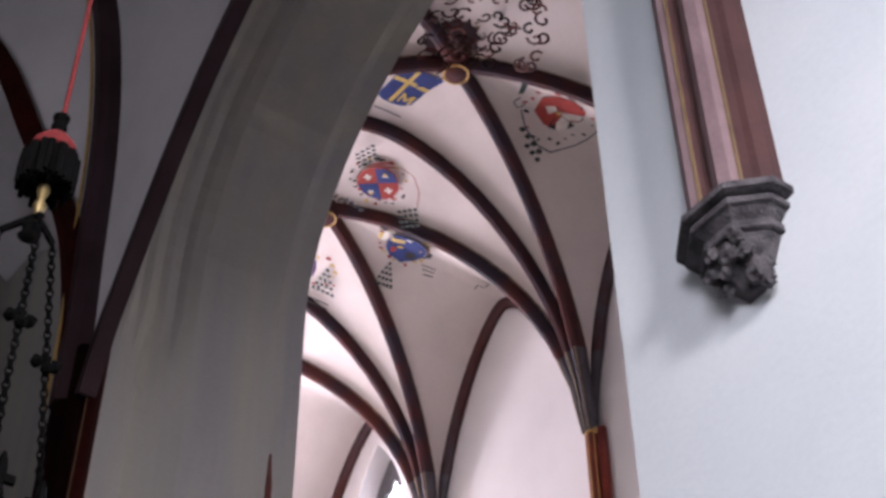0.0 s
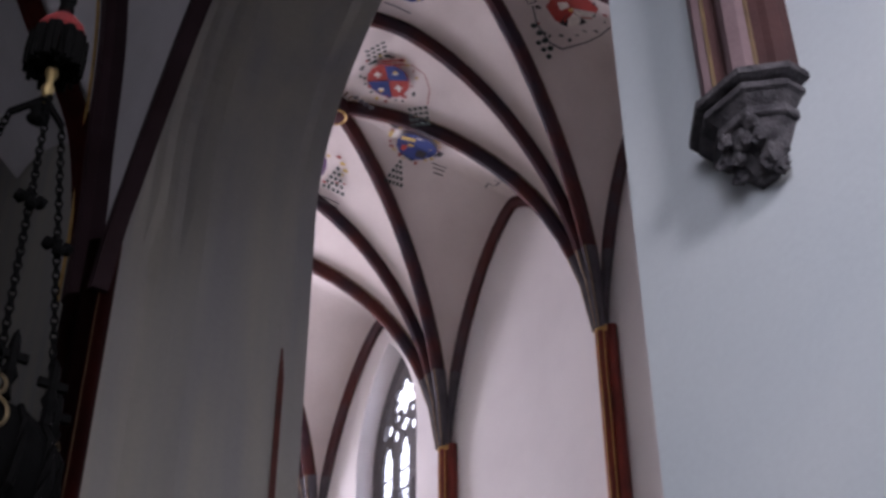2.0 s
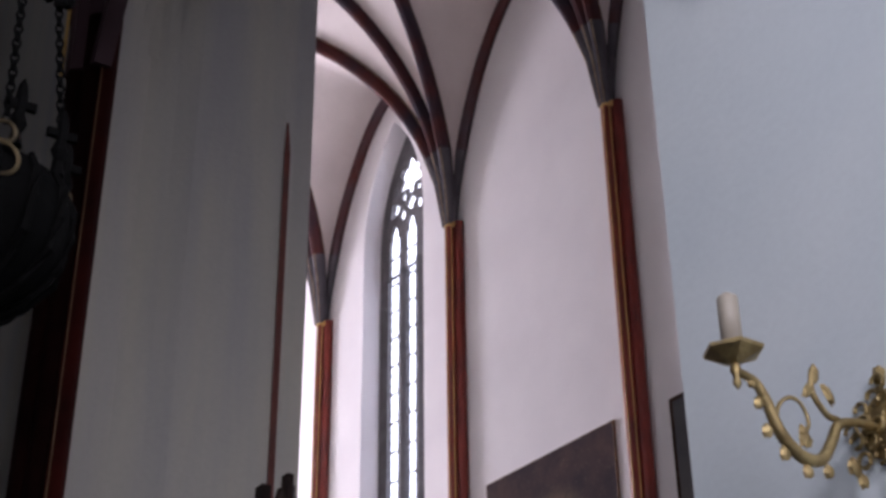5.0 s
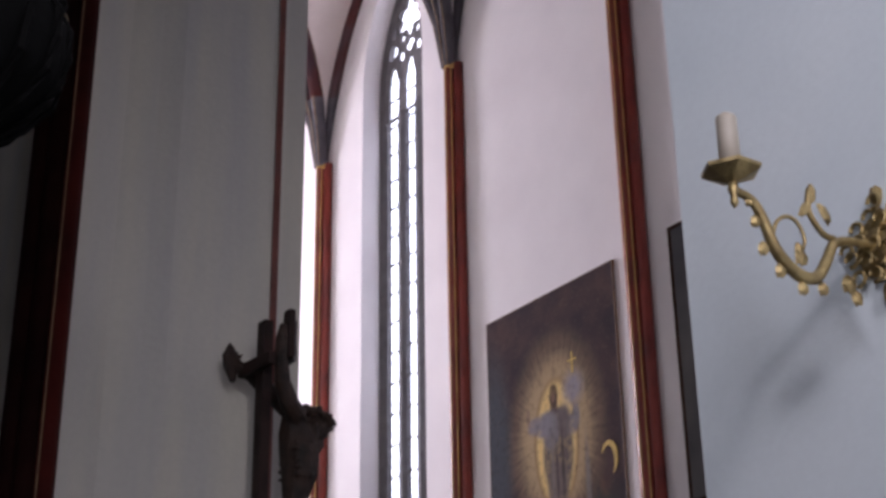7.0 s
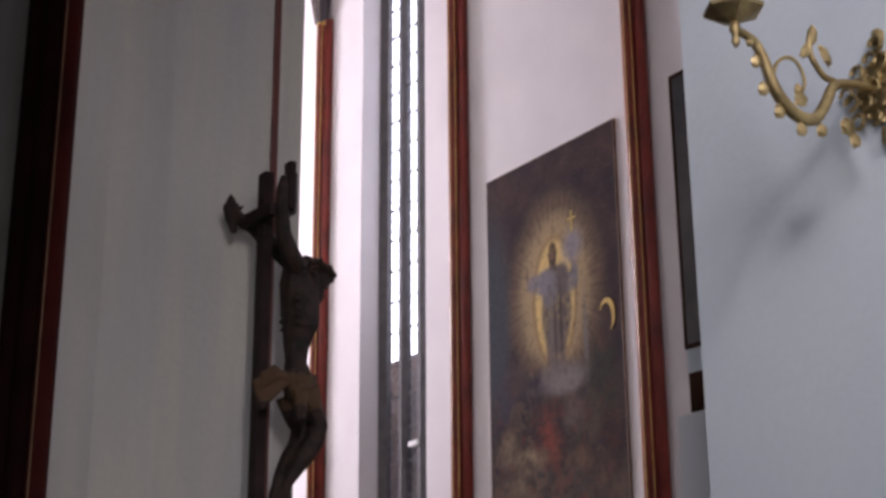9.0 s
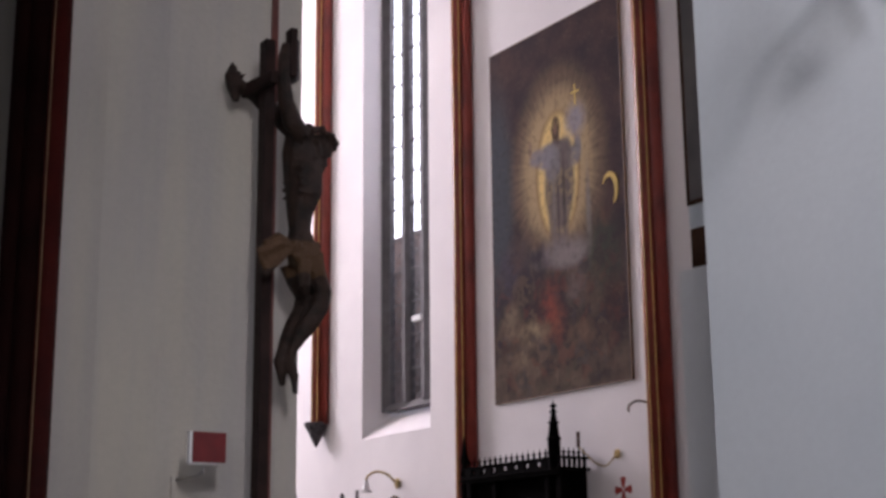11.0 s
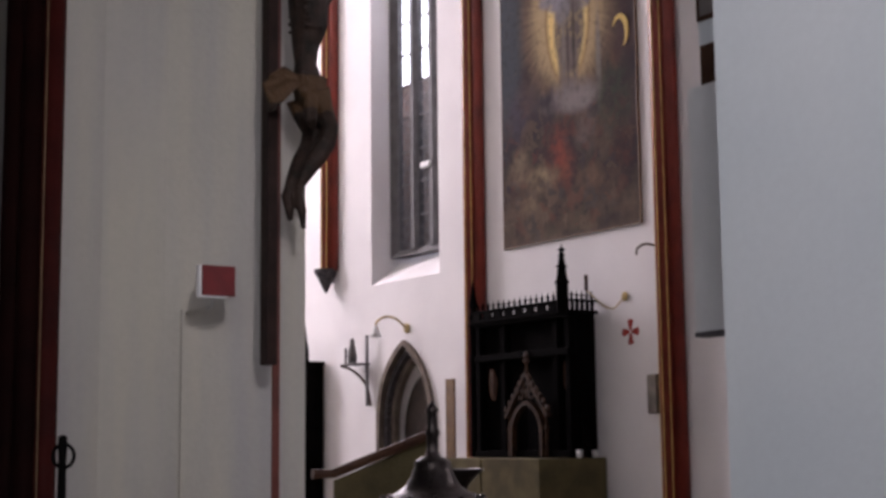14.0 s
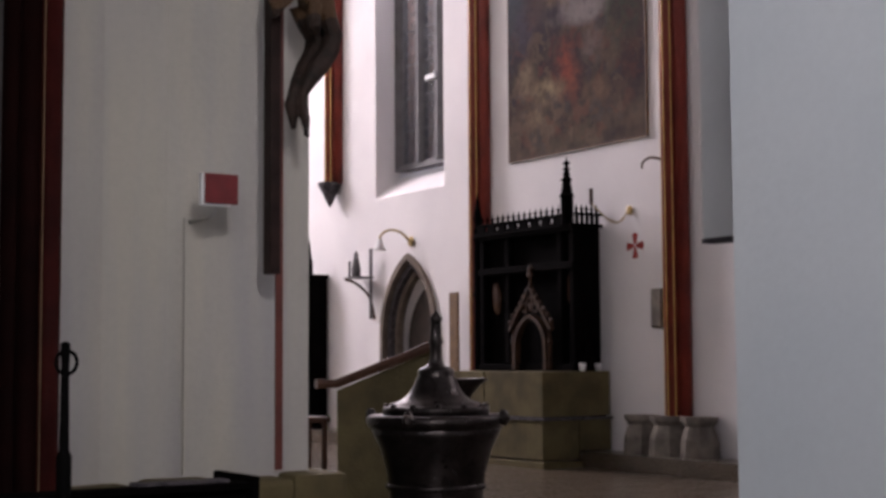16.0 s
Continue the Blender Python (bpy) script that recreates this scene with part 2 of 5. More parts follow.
def lathe(profile, centre=(0, 0, 0), seg=24, bm=None, turn=None):
    """A turned form from (radius, height) pairs."""
    bm = bm or bmesh.new()
    rings = []
    for r, z in profile:
        ring = []
        for i in range(seg):
            a = 2 * math.pi * i / seg
            p = Vector((max(r, 1e-4) * math.cos(a), max(r, 1e-4) * math.sin(a), z))
            ring.append(bm.verts.new((turn @ p if turn else p) + Vector(centre)))
        rings.append(ring)
    for a, b in zip(rings, rings[1:]):
        for i in range(seg):
            bm.faces.new((a[i], a[(i + 1) % seg], b[(i + 1) % seg], b[i]))
    bm.faces.new(rings[0][::-1]), bm.faces.new(rings[-1])
    return bm


def sweep(path, profile, side=None, bm=None, closed=True, taper=None):
    """Sweeps a closed (across, out) profile along a path of points. side: a fixed across direction, or None for a horizontal one."""
    bm = bm or bmesh.new()
    path = [Vector(p) for p in path]
    rings = []
    for i, p in enumerate(path):
        t = (path[min(i + 1, len(path) - 1)] - path[max(i - 1, 0)]).normalized()
        s = Vector(side) if side else t.cross(Vector((0, 0, 1)))
        if s.length < 1e-4:
            s = Vector((1, 0, 0))
        s = (s - t * s.dot(t)).normalized()
        o = s.cross(t).normalized()
        k = taper(i / (len(path) - 1)) if taper else 1
        rings.append([bm.verts.new(p + s * a * k + o * b * k) for a, b in profile])
    n = len(profile)
    for a, b in zip(rings, rings[1:]):
        for i in range(n):
            bm.faces.new((a[i], a[(i + 1) % n], b[(i + 1) % n], b[i]))
    if closed:
        bm.faces.new(rings[0][::-1]), bm.faces.new(rings[-1])
    return bm


def circle(r, n=8, cx=0.0, cy=0.0):
    return [(cx + r * math.cos(2 * math.pi * i / n), cy + r * math.sin(2 * math.pi * i / n)) for i in range(n)]


def extrude(poly, offset, bm=None):
    """A flat polygon of 3D points with thickness: offset is the way through it."""
    bm = bm or bmesh.new()
    a = [bm.verts.new(p) for p in poly]
    b = [bm.verts.new(Vector(p) + Vector(offset)) for p in poly]
    n = len(poly)
    bm.faces.new(a), bm.faces.new(b[::-1])
    for i in range(n):
        bm.faces.new((a[i], b[i], b[(i + 1) % n], a[(i + 1) % n]))
    return bm


def blob(bm, at, radii, seg=10, turn=(0, 0, 0), rough=0.0):
    r = bmesh.ops.create_uvsphere(bm, u_segments=seg, v_segments=max(5, seg // 2 + 1), radius=1)
    m = Matrix.LocRotScale(at, Euler([radians(a) for a in turn]), radii)
    for v in r["verts"]:
        k = 1 + rough * noise.noise(v.co * 2.3 + Vector(at))
        v.co = m @ (v.co * k)
    return bm


def limb(bm, path, radii, seg=8):
    """A tube through points with a radius at each."""
    path = [Vector(p) for p in path]
    rings = []
    for i, (p, r) in enumerate(zip(path, radii)):
        t = (path[min(i + 1, len(path) - 1)] - path[max(i - 1, 0)]).normalized()
        a = t.orthogonal().normalized()
        b = t.cross(a)
        rings.append([bm.verts.new(p + (a * math.cos(q) + b * math.sin(q)) * r) for q in [2 * math.pi * k / seg for k in range(seg)]])
    for a, b in zip(rings, rings[1:]):
        offs = min(range(seg), key=lambda k: (a[0].co - b[k].co).length)
        for i in range(seg):
            bm.faces.new((a[i], a[(i + 1) % seg], b[(i + 1 + offs) % seg], b[(i + offs) % seg]))
    bm.faces.new(rings[0][::-1]), bm.faces.new(rings[-1])
    return bm


def spline(pts, n=6):
    """A smooth line through points."""
    pts = [Vector(p) for p in pts]
    out = []
    for i in range(len(pts) - 1):
        a, b, c, d = pts[max(i - 1, 0)], pts[i], pts[i + 1], pts[min(i + 2, len(pts) - 1)]
        for k in range(n):
            t = k / n
            out.append(0.5 * (2 * b + (c - a) * t + (2 * a - 5 * b + 4 * c - d) * t * t + (3 * b - a - 3 * c + d) * t ** 3))
    return out + [pts[-1]]


# ---- the plan: x across to the choir's outer wall, y along the arcade ----
XW = 13.15                       # inner face of the choir's outer wall
COLS = [10.1, 14.39, 18.92, 23.70, 28.4, 33.0]   # wall shafts
BOSSES = [12.53, 16.66, 21.31, 26.05, 30.7]   # the middles of the vault's bays
XA, XB = 3.20, 5.20              # the arcade's aisle face and choir face
YR, YL = 3.31, 9.74              # the archway's jambs
CAP, CROWN, RIDGE = 15.5, 20.2, 9.1
SPRING = 11.1

# ---- structure ----
solo("floor", boxes(((-7, -7, -0.3), (5.6, 36, 0.0)), ((5.6, -7, -0.3), (13.3, 36, 0.0))), FLOORSTONE, "worn buff stone floor of the church", "floor", "structure")
solo("wall_plinth", boxes(((12.6, -7, 0.0), (13.15, 36, 0.22)), bevel=0.01), FLOORSTONE, "low buff stone ledge along the choir wall", "ledge", "structure")


def lancet(yc, half, z0, zs, top, n=14):
    """The outline (y, z) of a pointed opening, from its lower corner round to the other."""
    rise = top - zs
    r = (half * half + rise * rise) / (2 * half)
    pts = [(yc - half, z0)]
    a1 = math.atan2(rise, r - half)
    for i in range(n + 1):
        a = a1 * i / n
        pts.append((yc - half + r - r * math.cos(a), zs + r * math.sin(a)))
    back = [(2 * yc - y, z) for y, z in pts[:-1]][::-1]
    return pts + back


def wall_with_opening(name, x0, x1, y0, y1, z0, z1, inner, outer, mat, label):
    """A wall across x0..x1 with one pointed opening, splayed from the inner outline to the outer one."""
    bm = bmesh.new()
    rings = []
    for x, o in ((x0, inner), (x1, outer)):
        lower, ztop = o[0][1], max(p[1] for p in o)
        k = len(o)
        hole = [bm.verts.new((x, y, z)) for y, z in o]
        half = k // 2
        mid = o[half][0]
        outl = []
        for i, (y, z) in enumerate(o):
            if i < half:
                outl.append((y0, z if i else z0))
            elif i == half:
                outl.append((mid, z1))
            else:
                outl.append((y1, z if i < k - 1 else z0))
        rim = [bm.verts.new((x, y, z)) for y, z in outl]
        rim_tl, rim_tr = bm.verts.new((x, y0, z1)), bm.verts.new((x, y1, z1))
        sill_l, sill_r = bm.verts.new((x, o[0][0], z0)), bm.verts.new((x, o[-1][0], z0))
        for i in range(k - 1):
            if i == half - 1:
                bm.faces.new((hole[i], hole[i + 1], rim[i + 1], rim_tl, rim[i]))
            elif i == half:
                bm.faces.new((hole[i], hole[i + 1], rim[i + 1], rim_tr, rim[i]))
            elif i == 0:
                bm.faces.new((sill_l, hole[0], hole[1], rim[1], rim[0]))
            elif i == k - 2:
                bm.faces.new((hole[i], hole[i + 1], sill_r, rim[i + 1], rim[i]))
            else:
                bm.faces.new((hole[i], hole[i + 1], rim[i + 1], rim[i]))
        bm.faces.new((sill_l, sill_r, hole[-1], hole[0]))
        rings.append(hole)
    a, b = rings
    for i in range(len(a)):
        j = (i + 1) % len(a)
        bm.faces.new((a[i], b[i], b[j], a[j]))
    return solo(name, bm, mat, label, "wall", "structure")


WIN_Y = 21.18
win_in = lancet(WIN_Y, 1.11, 4.35, 16.6, 19.2)
win_out = lancet(WIN_Y, 1.07, 4.85, 16.6, 19.1)
DOOR_Y = 21.14
# bays of the outer wall: the third holds the window above the portal
WALL_TOP = 21.0
solo("wall_choir_1", boxes(((XW, -7, 0), (14.0, COLS[2], WALL_TOP))), PLASTER, "white plastered outer wall of the choir", "wall", "structure")
wall_with_opening("wall_choir_2", XW, 13.8, COLS[2], COLS[3], 3.9, WALL_TOP, win_in, win_out, PLASTER, "white plastered wall with a tall pointed window")
door_in = lancet(DOOR_Y, 0.88, 0.22, 1.9, 3.27)
door_out = lancet(DOOR_Y, 0.62, 0.22, 1.75, 2.75)
wall_with_opening("wall_choir_3", XW, 13.6, COLS[2], COLS[3], 0.0, 3.9, door_in, door_out, PLASTER, "white plastered wall with a pointed portal")
solo("wall_choir_4", boxes(((XW, COLS[3], 0), (14.0, 36, WALL_TOP))), PLASTER, "white plastered outer wall of the choir", "wall", "structure")
solo("wall_end", boxes(((-7, 33.5, 0), (13.15, 34, 22))), PLASTER, "white plastered end wall", "wall", "structure")
solo("wall_back", boxes(((-7, -7.4, 0), (13.15, -7, 22))), PLASTER, "white plastered back wall", "wall", "structure")
solo("wall_aisle", boxes(((-3.6, -7, 0), (-3.2, 34, 22))), PLASTER, "white plastered aisle wall", "wall", "structure")
solo("ceiling", boxes(((-7.4, -7.4, 21.6), (14, 34, 22))), PLASTER, "plain white ceiling above the vaults", "ceiling", "structure")


# ---- the arcade: piers and the moulded round arch ----
PLAIN = [(3.20, -0.08), (3.36, -0.02), (3.60, 0.06), (3.86, 0.04), (4.05, 0.0), (4.60, 0.0), (4.90, 0.0), (5.02, 0.05), (5.20, 0.05)]


def arch_path(x, grow, spring, lift=0.0, n=36, foot=0.0):
    yc, a, b = (YR + YL) / 2, (YL - YR) / 2 + grow, 2.72 + grow + lift
    plain = float(np.interp(x, [q[0] for q in PLAIN], [q[1] for q in PLAIN]))
    a0 = (YL - YR) / 2 + plain
    pts = [(x, yc + a0, foot), (x, yc + a0 * 0.9 + a * 0.1, foot + 0.3), (x, yc + a, foot + 0.9)]
    for i in range(n + 1):
        q = math.pi * i / n
        pts.append((x, yc + a * math.cos(q), spring + b * math.sin(q)))
    pts += [(x, yc - a, foot + 0.9), (x, yc - a0 * 0.9 - a * 0.1, foot + 0.3), (x, yc - a0, foot)]
    return pts


# the soffit's section: across the wall (x) and how far each strip lies back from the opening
SOFFIT = [(3.20, -0.08), (3.27, -0.07), (3.33, -0.01), (3.40, -0.02), (3.48, 0.03), (3.56, 0.025), (3.66, 0.065), (3.74, 0.055), (3.84, 0.06), (3.92, 0.03), (4.05, 0.0), (4.60, 0.0), (4.90, 0.0), (5.02, 0.05), (5.20, 0.05)]
ZIMP = 9.62


def strip_surface(bm, paths):
    rings = [[bm.verts.new(p) for p in path] for path in paths]
    for a, b in zip(rings, rings[1:]):
        for i in range(len(a) - 1):
            bm.faces.new((a[i], a[i + 1], b[i + 1], b[i]))
    return rings


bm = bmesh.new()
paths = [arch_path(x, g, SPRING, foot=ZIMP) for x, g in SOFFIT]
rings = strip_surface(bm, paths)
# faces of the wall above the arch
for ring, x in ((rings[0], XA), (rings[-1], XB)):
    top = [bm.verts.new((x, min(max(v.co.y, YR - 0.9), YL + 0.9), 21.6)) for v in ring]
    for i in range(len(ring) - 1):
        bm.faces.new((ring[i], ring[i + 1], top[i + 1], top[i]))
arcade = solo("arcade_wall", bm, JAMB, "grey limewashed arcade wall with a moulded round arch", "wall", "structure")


FLATJ = [(3.20, 0.0), (3.5, 0.02), (4.9, 0.02), (5.20, 0.08)]


def pier(name, y0, y1, jamb, mat, label, top, section):
    """A pier of the arcade; jamb: -1 or 1, the side that faces the archway with its plain section."""
    bm = bmesh.new()
    edge = y0 if jamb < 0 else y1
    far = y1 if jamb < 0 else y0
    sect = [(x, edge - jamb * g) for x, g in section] + [(XB, far), (XA, far)]
    extrude([(x, y, 0.0) for x, y in sect], (0, 0, top), bm)
    return solo(name, bm, mat, label, "pier", "structure")


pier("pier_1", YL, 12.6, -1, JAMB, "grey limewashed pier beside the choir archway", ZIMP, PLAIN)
pier("pier_2", -1.2, YR, 1, PIERWHITE, "cool white limewashed pier carrying a corbel", ZIMP, FLATJ)
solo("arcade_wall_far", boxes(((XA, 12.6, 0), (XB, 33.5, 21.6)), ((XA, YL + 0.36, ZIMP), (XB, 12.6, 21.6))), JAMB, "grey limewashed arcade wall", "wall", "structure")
solo("arcade_wall_near", boxes(((XA, -7, 0), (XB, -1.2, 21.6)), ((XA, -1.2, ZIMP), (XB, YR - 0.36, 21.6))), PIERWHITE, "white limewashed arcade wall", "wall", "structure")
solo("corner_stripe", sweep([(4.925, YL - 0.004, 0.7), (4.925, YL - 0.004, 9.05), (4.92, YL - 0.002, 9.38)], [(-0.028, -0.012), (0.028, -0.012), (0.028, 0.012), (-0.028, 0.012)], side=(1, 0, 0), taper=lambda q: 1 if q < 0.6 else 0.3),
     STRIPE, "dark red painted stripe on the pier's edge", "painted stripe", "structure")


# ---- choir vault ----
def g_rib(t):
    t = max(0.0, (t - 0.025) / 0.975)
    return math.sqrt(max(0, 1 - (1 - t) ** 1.8))


def g_wall(t):
    return (1 - (1 - t) ** 1.5) ** 0.6


STEPS = [0, 0.02, 0.045, 0.08, 0.12, 0.17, 0.23, 0.3, 0.38, 0.47, 0.56, 0.66, 0.76, 0.86, 0.94, 1.0]


def rib_line(a, b, zc, rise, g, lift=0.0):
    return [Vector((a[0] + (b[0] - a[0]) * t, a[1] + (b[1] - a[1]) * t, zc + rise * g(t) + lift)) for t in STEPS]


RIB_SECTION = [(-0.125, 0.10), (-0.125, -0.03), (-0.085, -0.11), (-0.04, -0.15), (0.04, -0.15), (0.085, -0.11), (0.125, -0.03), (0.125, 0.10)]
THIN_SECTION = [(a * 0.8, b * 0.8) for a, b in RIB_SECTION]
vault = thing("choir_vault", "white plastered rib vault with dark red painted ribs", "vault", kind="structure")


def web(bm, p, q):
    a, b = [bm.verts.new(v) for v in p], [bm.verts.new(v) for v in q]
    for i in range(len(a) - 1):
        bm.faces.new((a[i], a[i + 1], b[i + 1], b[i]))


def add_rib(name, line, section, mat, parent, gold=True):
    d = line[-1] - line[0]
    side = (d.y, -d.x, 0)
    k = max([0] + [j for j, v in enumerate(line) if v.z < CAP + 1.7])
    r = part(name, sweep(line[k:], section, side=side), mat, parent)
    if k:
        narrow = lambda q: 0.50 + 0.50 * q
        part("rib_foot", sweep(line[:k + 1], section, side=side, taper=narrow), SLATE, r, "slate-painted lower length of the rib")
    if gold:
        w = abs(section[1][0])
        for s in (-1, 1):
            part("gilt_edge", sweep(line[k:], [(s * w * 1.01 - 0.006, 0.055), (s * w * 1.01 + 0.006, 0.055), (s * w * 1.01 + 0.006, 0.072), (s * w * 1.01 - 0.006, 0.072)], side=side), EDGEGILT, r, "thin worn gilt line")
        if k:
            part("gilt_edge", sweep(line[:k + 1], [(-0.012, -0.165), (0.012, -0.165), (0.012, -0.145), (-0.012, -0.145)], side=side, taper=narrow), EDGEGILT, r, "thin worn gilt line")
    return r


XF = 5.25
for i, y in enumerate(COLS[:-1]):
    y2 = COLS[i + 1]
    ym = BOSSES[i]
    for xs, sgn in ((XW, 1), (XF, -1)):
        x_s = xs - 0.1 * sgn
        boss = (RIDGE, ym)
        d1 = rib_line((x_s, y), boss, CAP, CROWN - CAP, g_rib)
        d2 = rib_line((x_s, y2), boss, CAP, CROWN - CAP, g_rib)
        t1 = rib_line((x_s, y), (RIDGE, y), CAP, CROWN - CAP, g_rib)
        t2 = rib_line((x_s, y2), (RIDGE, y2), CAP, CROWN - CAP, g_rib)
        f1 = rib_line((xs, y), (xs, ym), CAP, 4.3, g_wall)
        f2 = rib_line((xs, y2), (xs, ym), CAP, 4.3, g_wall)
        up = Vector((0, 0, 0.06))
        for p, q in ((d1, t1), (d2, t2), (d1, f1), (d2, f2)):
            cell = bmesh.new()
            web(cell, [v + up for v in p], [v + up for v in q])
            part("web", cell, WEB, vault, "white plastered vault cell", True)
        add_rib("diagonal_rib", d1, RIB_SECTION, RIB, vault)
        add_rib("diagonal_rib", d2, RIB_SECTION, RIB, vault)
        if sgn > 0:
            add_rib("wall_rib", [v - Vector((0.06, 0, 0)) for v in f1], THIN_SECTION, WALLRIB, vault, False)
            add_rib("wall_rib", [v - Vector((0.06, 0, 0)) for v in f2], THIN_SECTION, WALLRIB, vault, False)
    for yy in ((y, y2) if i == len(COLS) - 2 else (y,)):
        for xs, sgn in ((XW, 1), (XF, -1)):
            add_rib("transverse_rib", rib_line((xs - 0.1 * sgn, yy), (RIDGE, yy), CAP, CROWN - CAP, g_rib), RIB_SECTION, RIB, vault)
    b = part("boss", lathe([(0.02, -0.28), (0.14, -0.27), (0.22, -0.22), (0.24, -0.12), (0.24, 0.1)], (RIDGE, ym, CROWN)), RIB, vault, "carved boss with a gilded ring", True)
    part("gilt_ring", sweep([(RIDGE + 0.20 * math.cos(2 * math.pi * q / 24), ym + 0.20 * math.sin(2 * math.pi * q / 24), CROWN - 0.25) for q in range(25)], circle(0.018, 6), side=(0, 0, 1)), GILT, b, "", True)
    bm = bmesh.new()
    for k in range(20):
        a = 2 * math.pi * k / 20
        c, s = math.cos(a), math.sin(a)
        sweep([(RIDGE + c * 0.30, ym + s * 0.30, CROWN + 0.03), (RIDGE + c * 0.42, ym + s * 0.42, CROWN + 0.03)], [(-0.012, -0.012), (0.012, -0.012), (0.012, 0.012), (-0.012, 0.012)], bm=bm)
    part("painted_rays", bm, OCHRE, b)


# ---- wall shafts of the choir ----
def shaft_cluster(x, y, z0, z1, face=-1, r=0.11, tip=False):
    ob = thing("wall_shaft", "red painted clustered wall shaft with gilded lines" if not tip else "red painted clustered wall shaft ending on a pointed corbel", "column", (x, y, z0), "wall shafts", "structure")
    for dy, dx, k in ((-0.14, 0.0, 0.8), (0.0, 0.09, 1.0), (0.14, 0.0, 0.8)):
        part("shaft", lathe([(r * k, z0), (r * k, z1 + 0.02)], (x + face * dx, y + dy, 0), 14), RED, ob, smooth=True)
    for q in (62, 8, -58):
        part("gilt_fillet", lathe([(0.012, z0), (0.012, z1)], (x + face * (0.09 + r * math.cos(radians(q))), y - r * math.sin(radians(q)), 0), 6), GILT, ob, "thin gilded fillet")
    part("capital_ring", lathe([(0.13, z1 - 0.10), (0.15, z1 - 0.07), (0.15, z1 + 0.0), (0.13, z1 + 0.03)], (x + face * 0.05, y, 0), 16), GILT, ob, "ochre banded capital ring", True)
    if tip:
        part("corbel", lathe([(0.01, z0 - 0.42), (0.07, z0 - 0.32), (0.14, z0 - 0.16), (0.22, z0 - 0.03), (0.22, z0 + 0.03)], (x + face * 0.1, y, 0), 12), STONE, ob, "pointed grey stone corbel")
    else:
        for dy, w in ((-0.55, 0.23), (0.0, 0.26), (0.55, 0.23)):
            bm = bmesh.new()
            lathe([(w * 1.1, 0.22), (w * 1.05, 0.45), (w * 0.8, 0.62), (w * 1.0, 0.68), (w * 1.05, 0.74)], (x + face * 0.16, y + dy, 0), 8, bm)
            part("base", bm, BASESTONE, ob, "worn pale stone shaft base")
    return ob


for k, y in enumerate(COLS):
    shaft_cluster(XW - 0.06, y, 4.75 if k == 3 else 0.72, CAP, tip=(k == 3))

# ---- the tall window ----
window = thing("window_1", "tall pointed window with leaded lights and stone tracery", "window", (13.63, WIN_Y, 4.9), kind="structure")
XG, PITCH, LIGHT = 13.63, 0.616, 0.195
HEAD = 16.72                      # where the heads of the three lights spring
o = lancet(WIN_Y, 1.07, 4.85, 16.6, 19.1)
i_ = lancet(WIN_Y, 0.90, 4.98, 16.6, 18.80)
bm = bmesh.new()
fr = [[bm.verts.new((x, y, z)) for y, z in q] for x, q in ((XG - 0.10, o), (XG + 0.08, o), (XG + 0.08, i_), (XG - 0.02, i_))]
for a, b in zip(fr, fr[1:] + fr[:1]):
    for k in range(len(o)):
        bm.faces.new((a[k], a[(k + 1) % len(o)], b[(k + 1) % len(o)], b[k]))
part("window_frame", bm, LEAD, window)


def leaf_hole(cy, cz, r, lobes, depth, turn=90, n=40):
    """A lobed opening: the outline of a foil or a star."""
    out = []
    for k in range(n):
        a = 2 * math.pi * k / n
        q = r * (1 - depth * (0.5 + 0.5 * math.cos(lobes * (a - radians(turn)) + math.pi)))
        out.append((WIN_Y + cy + q * math.cos(a), cz + q * math.sin(a)))
    return out


def light_head(cy):
    """The opening at the top of one light: a trefoiled point."""
    half = [(-LIGHT, 15.92), (-LIGHT, HEAD - 0.08), (-LIGHT * 0.95, HEAD + 0.02), (-LIGHT * 0.62, HEAD + 0.08), (-LIGHT * 0.66, HEAD + 0.16), (-LIGHT * 0.55, HEAD + 0.25), (-LIGHT * 0.25, HEAD + 0.33)]
    return [(WIN_Y + cy + a, b) for a, b in half] + [(WIN_Y + cy, HEAD + 0.40)] + [(WIN_Y + cy - a, b) for a, b in half[::-1]]


holes = [light_head(k * PITCH) for k in (-1, 0, 1)] + [leaf_hole(0, 18.03, 0.46, 6, 0.40)]
for sgn in (-1, 1):
    holes += [leaf_hole(sgn * 0.63, 17.45, 0.19, 3, 0.25, 70), leaf_hole(sgn * 0.31, 17.22, 0.135, 2, 0.35, 75), leaf_hole(sgn * 0.60, 17.90, 0.15, 2, 0.4, 100), leaf_hole(sgn * 0.27, 17.62, 0.10, 3, 0.2)]
holes.append(leaf_hole(0, 17.37, 0.17, 4, 0.3, 90))
bm = bmesh.new()
inside = [q for q in lancet(WIN_Y, 0.93, 15.9, 16.6, 18.84)]
for loop in [inside] + holes:
    vs = [bm.verts.new((XG - 0.05, y, z)) for y, z in loop]
    for k in range(len(vs)):
        bm.edges.new((vs[k], vs[(k + 1) % len(vs)]))
bmesh.ops.triangle_fill(bm, use_beauty=True, use_dissolve=False, edges=bm.edges[:])
ext = bmesh.ops.extrude_face_region(bm, geom=bm.faces[:])
bmesh.ops.translate(bm, vec=(0.06, 0, 0), verts=[v for v in ext["geom"] if isinstance(v, bmesh.types.BMVert)])
part("tracery", bm, LEAD, window, "pierced stone tracery with a star opening")
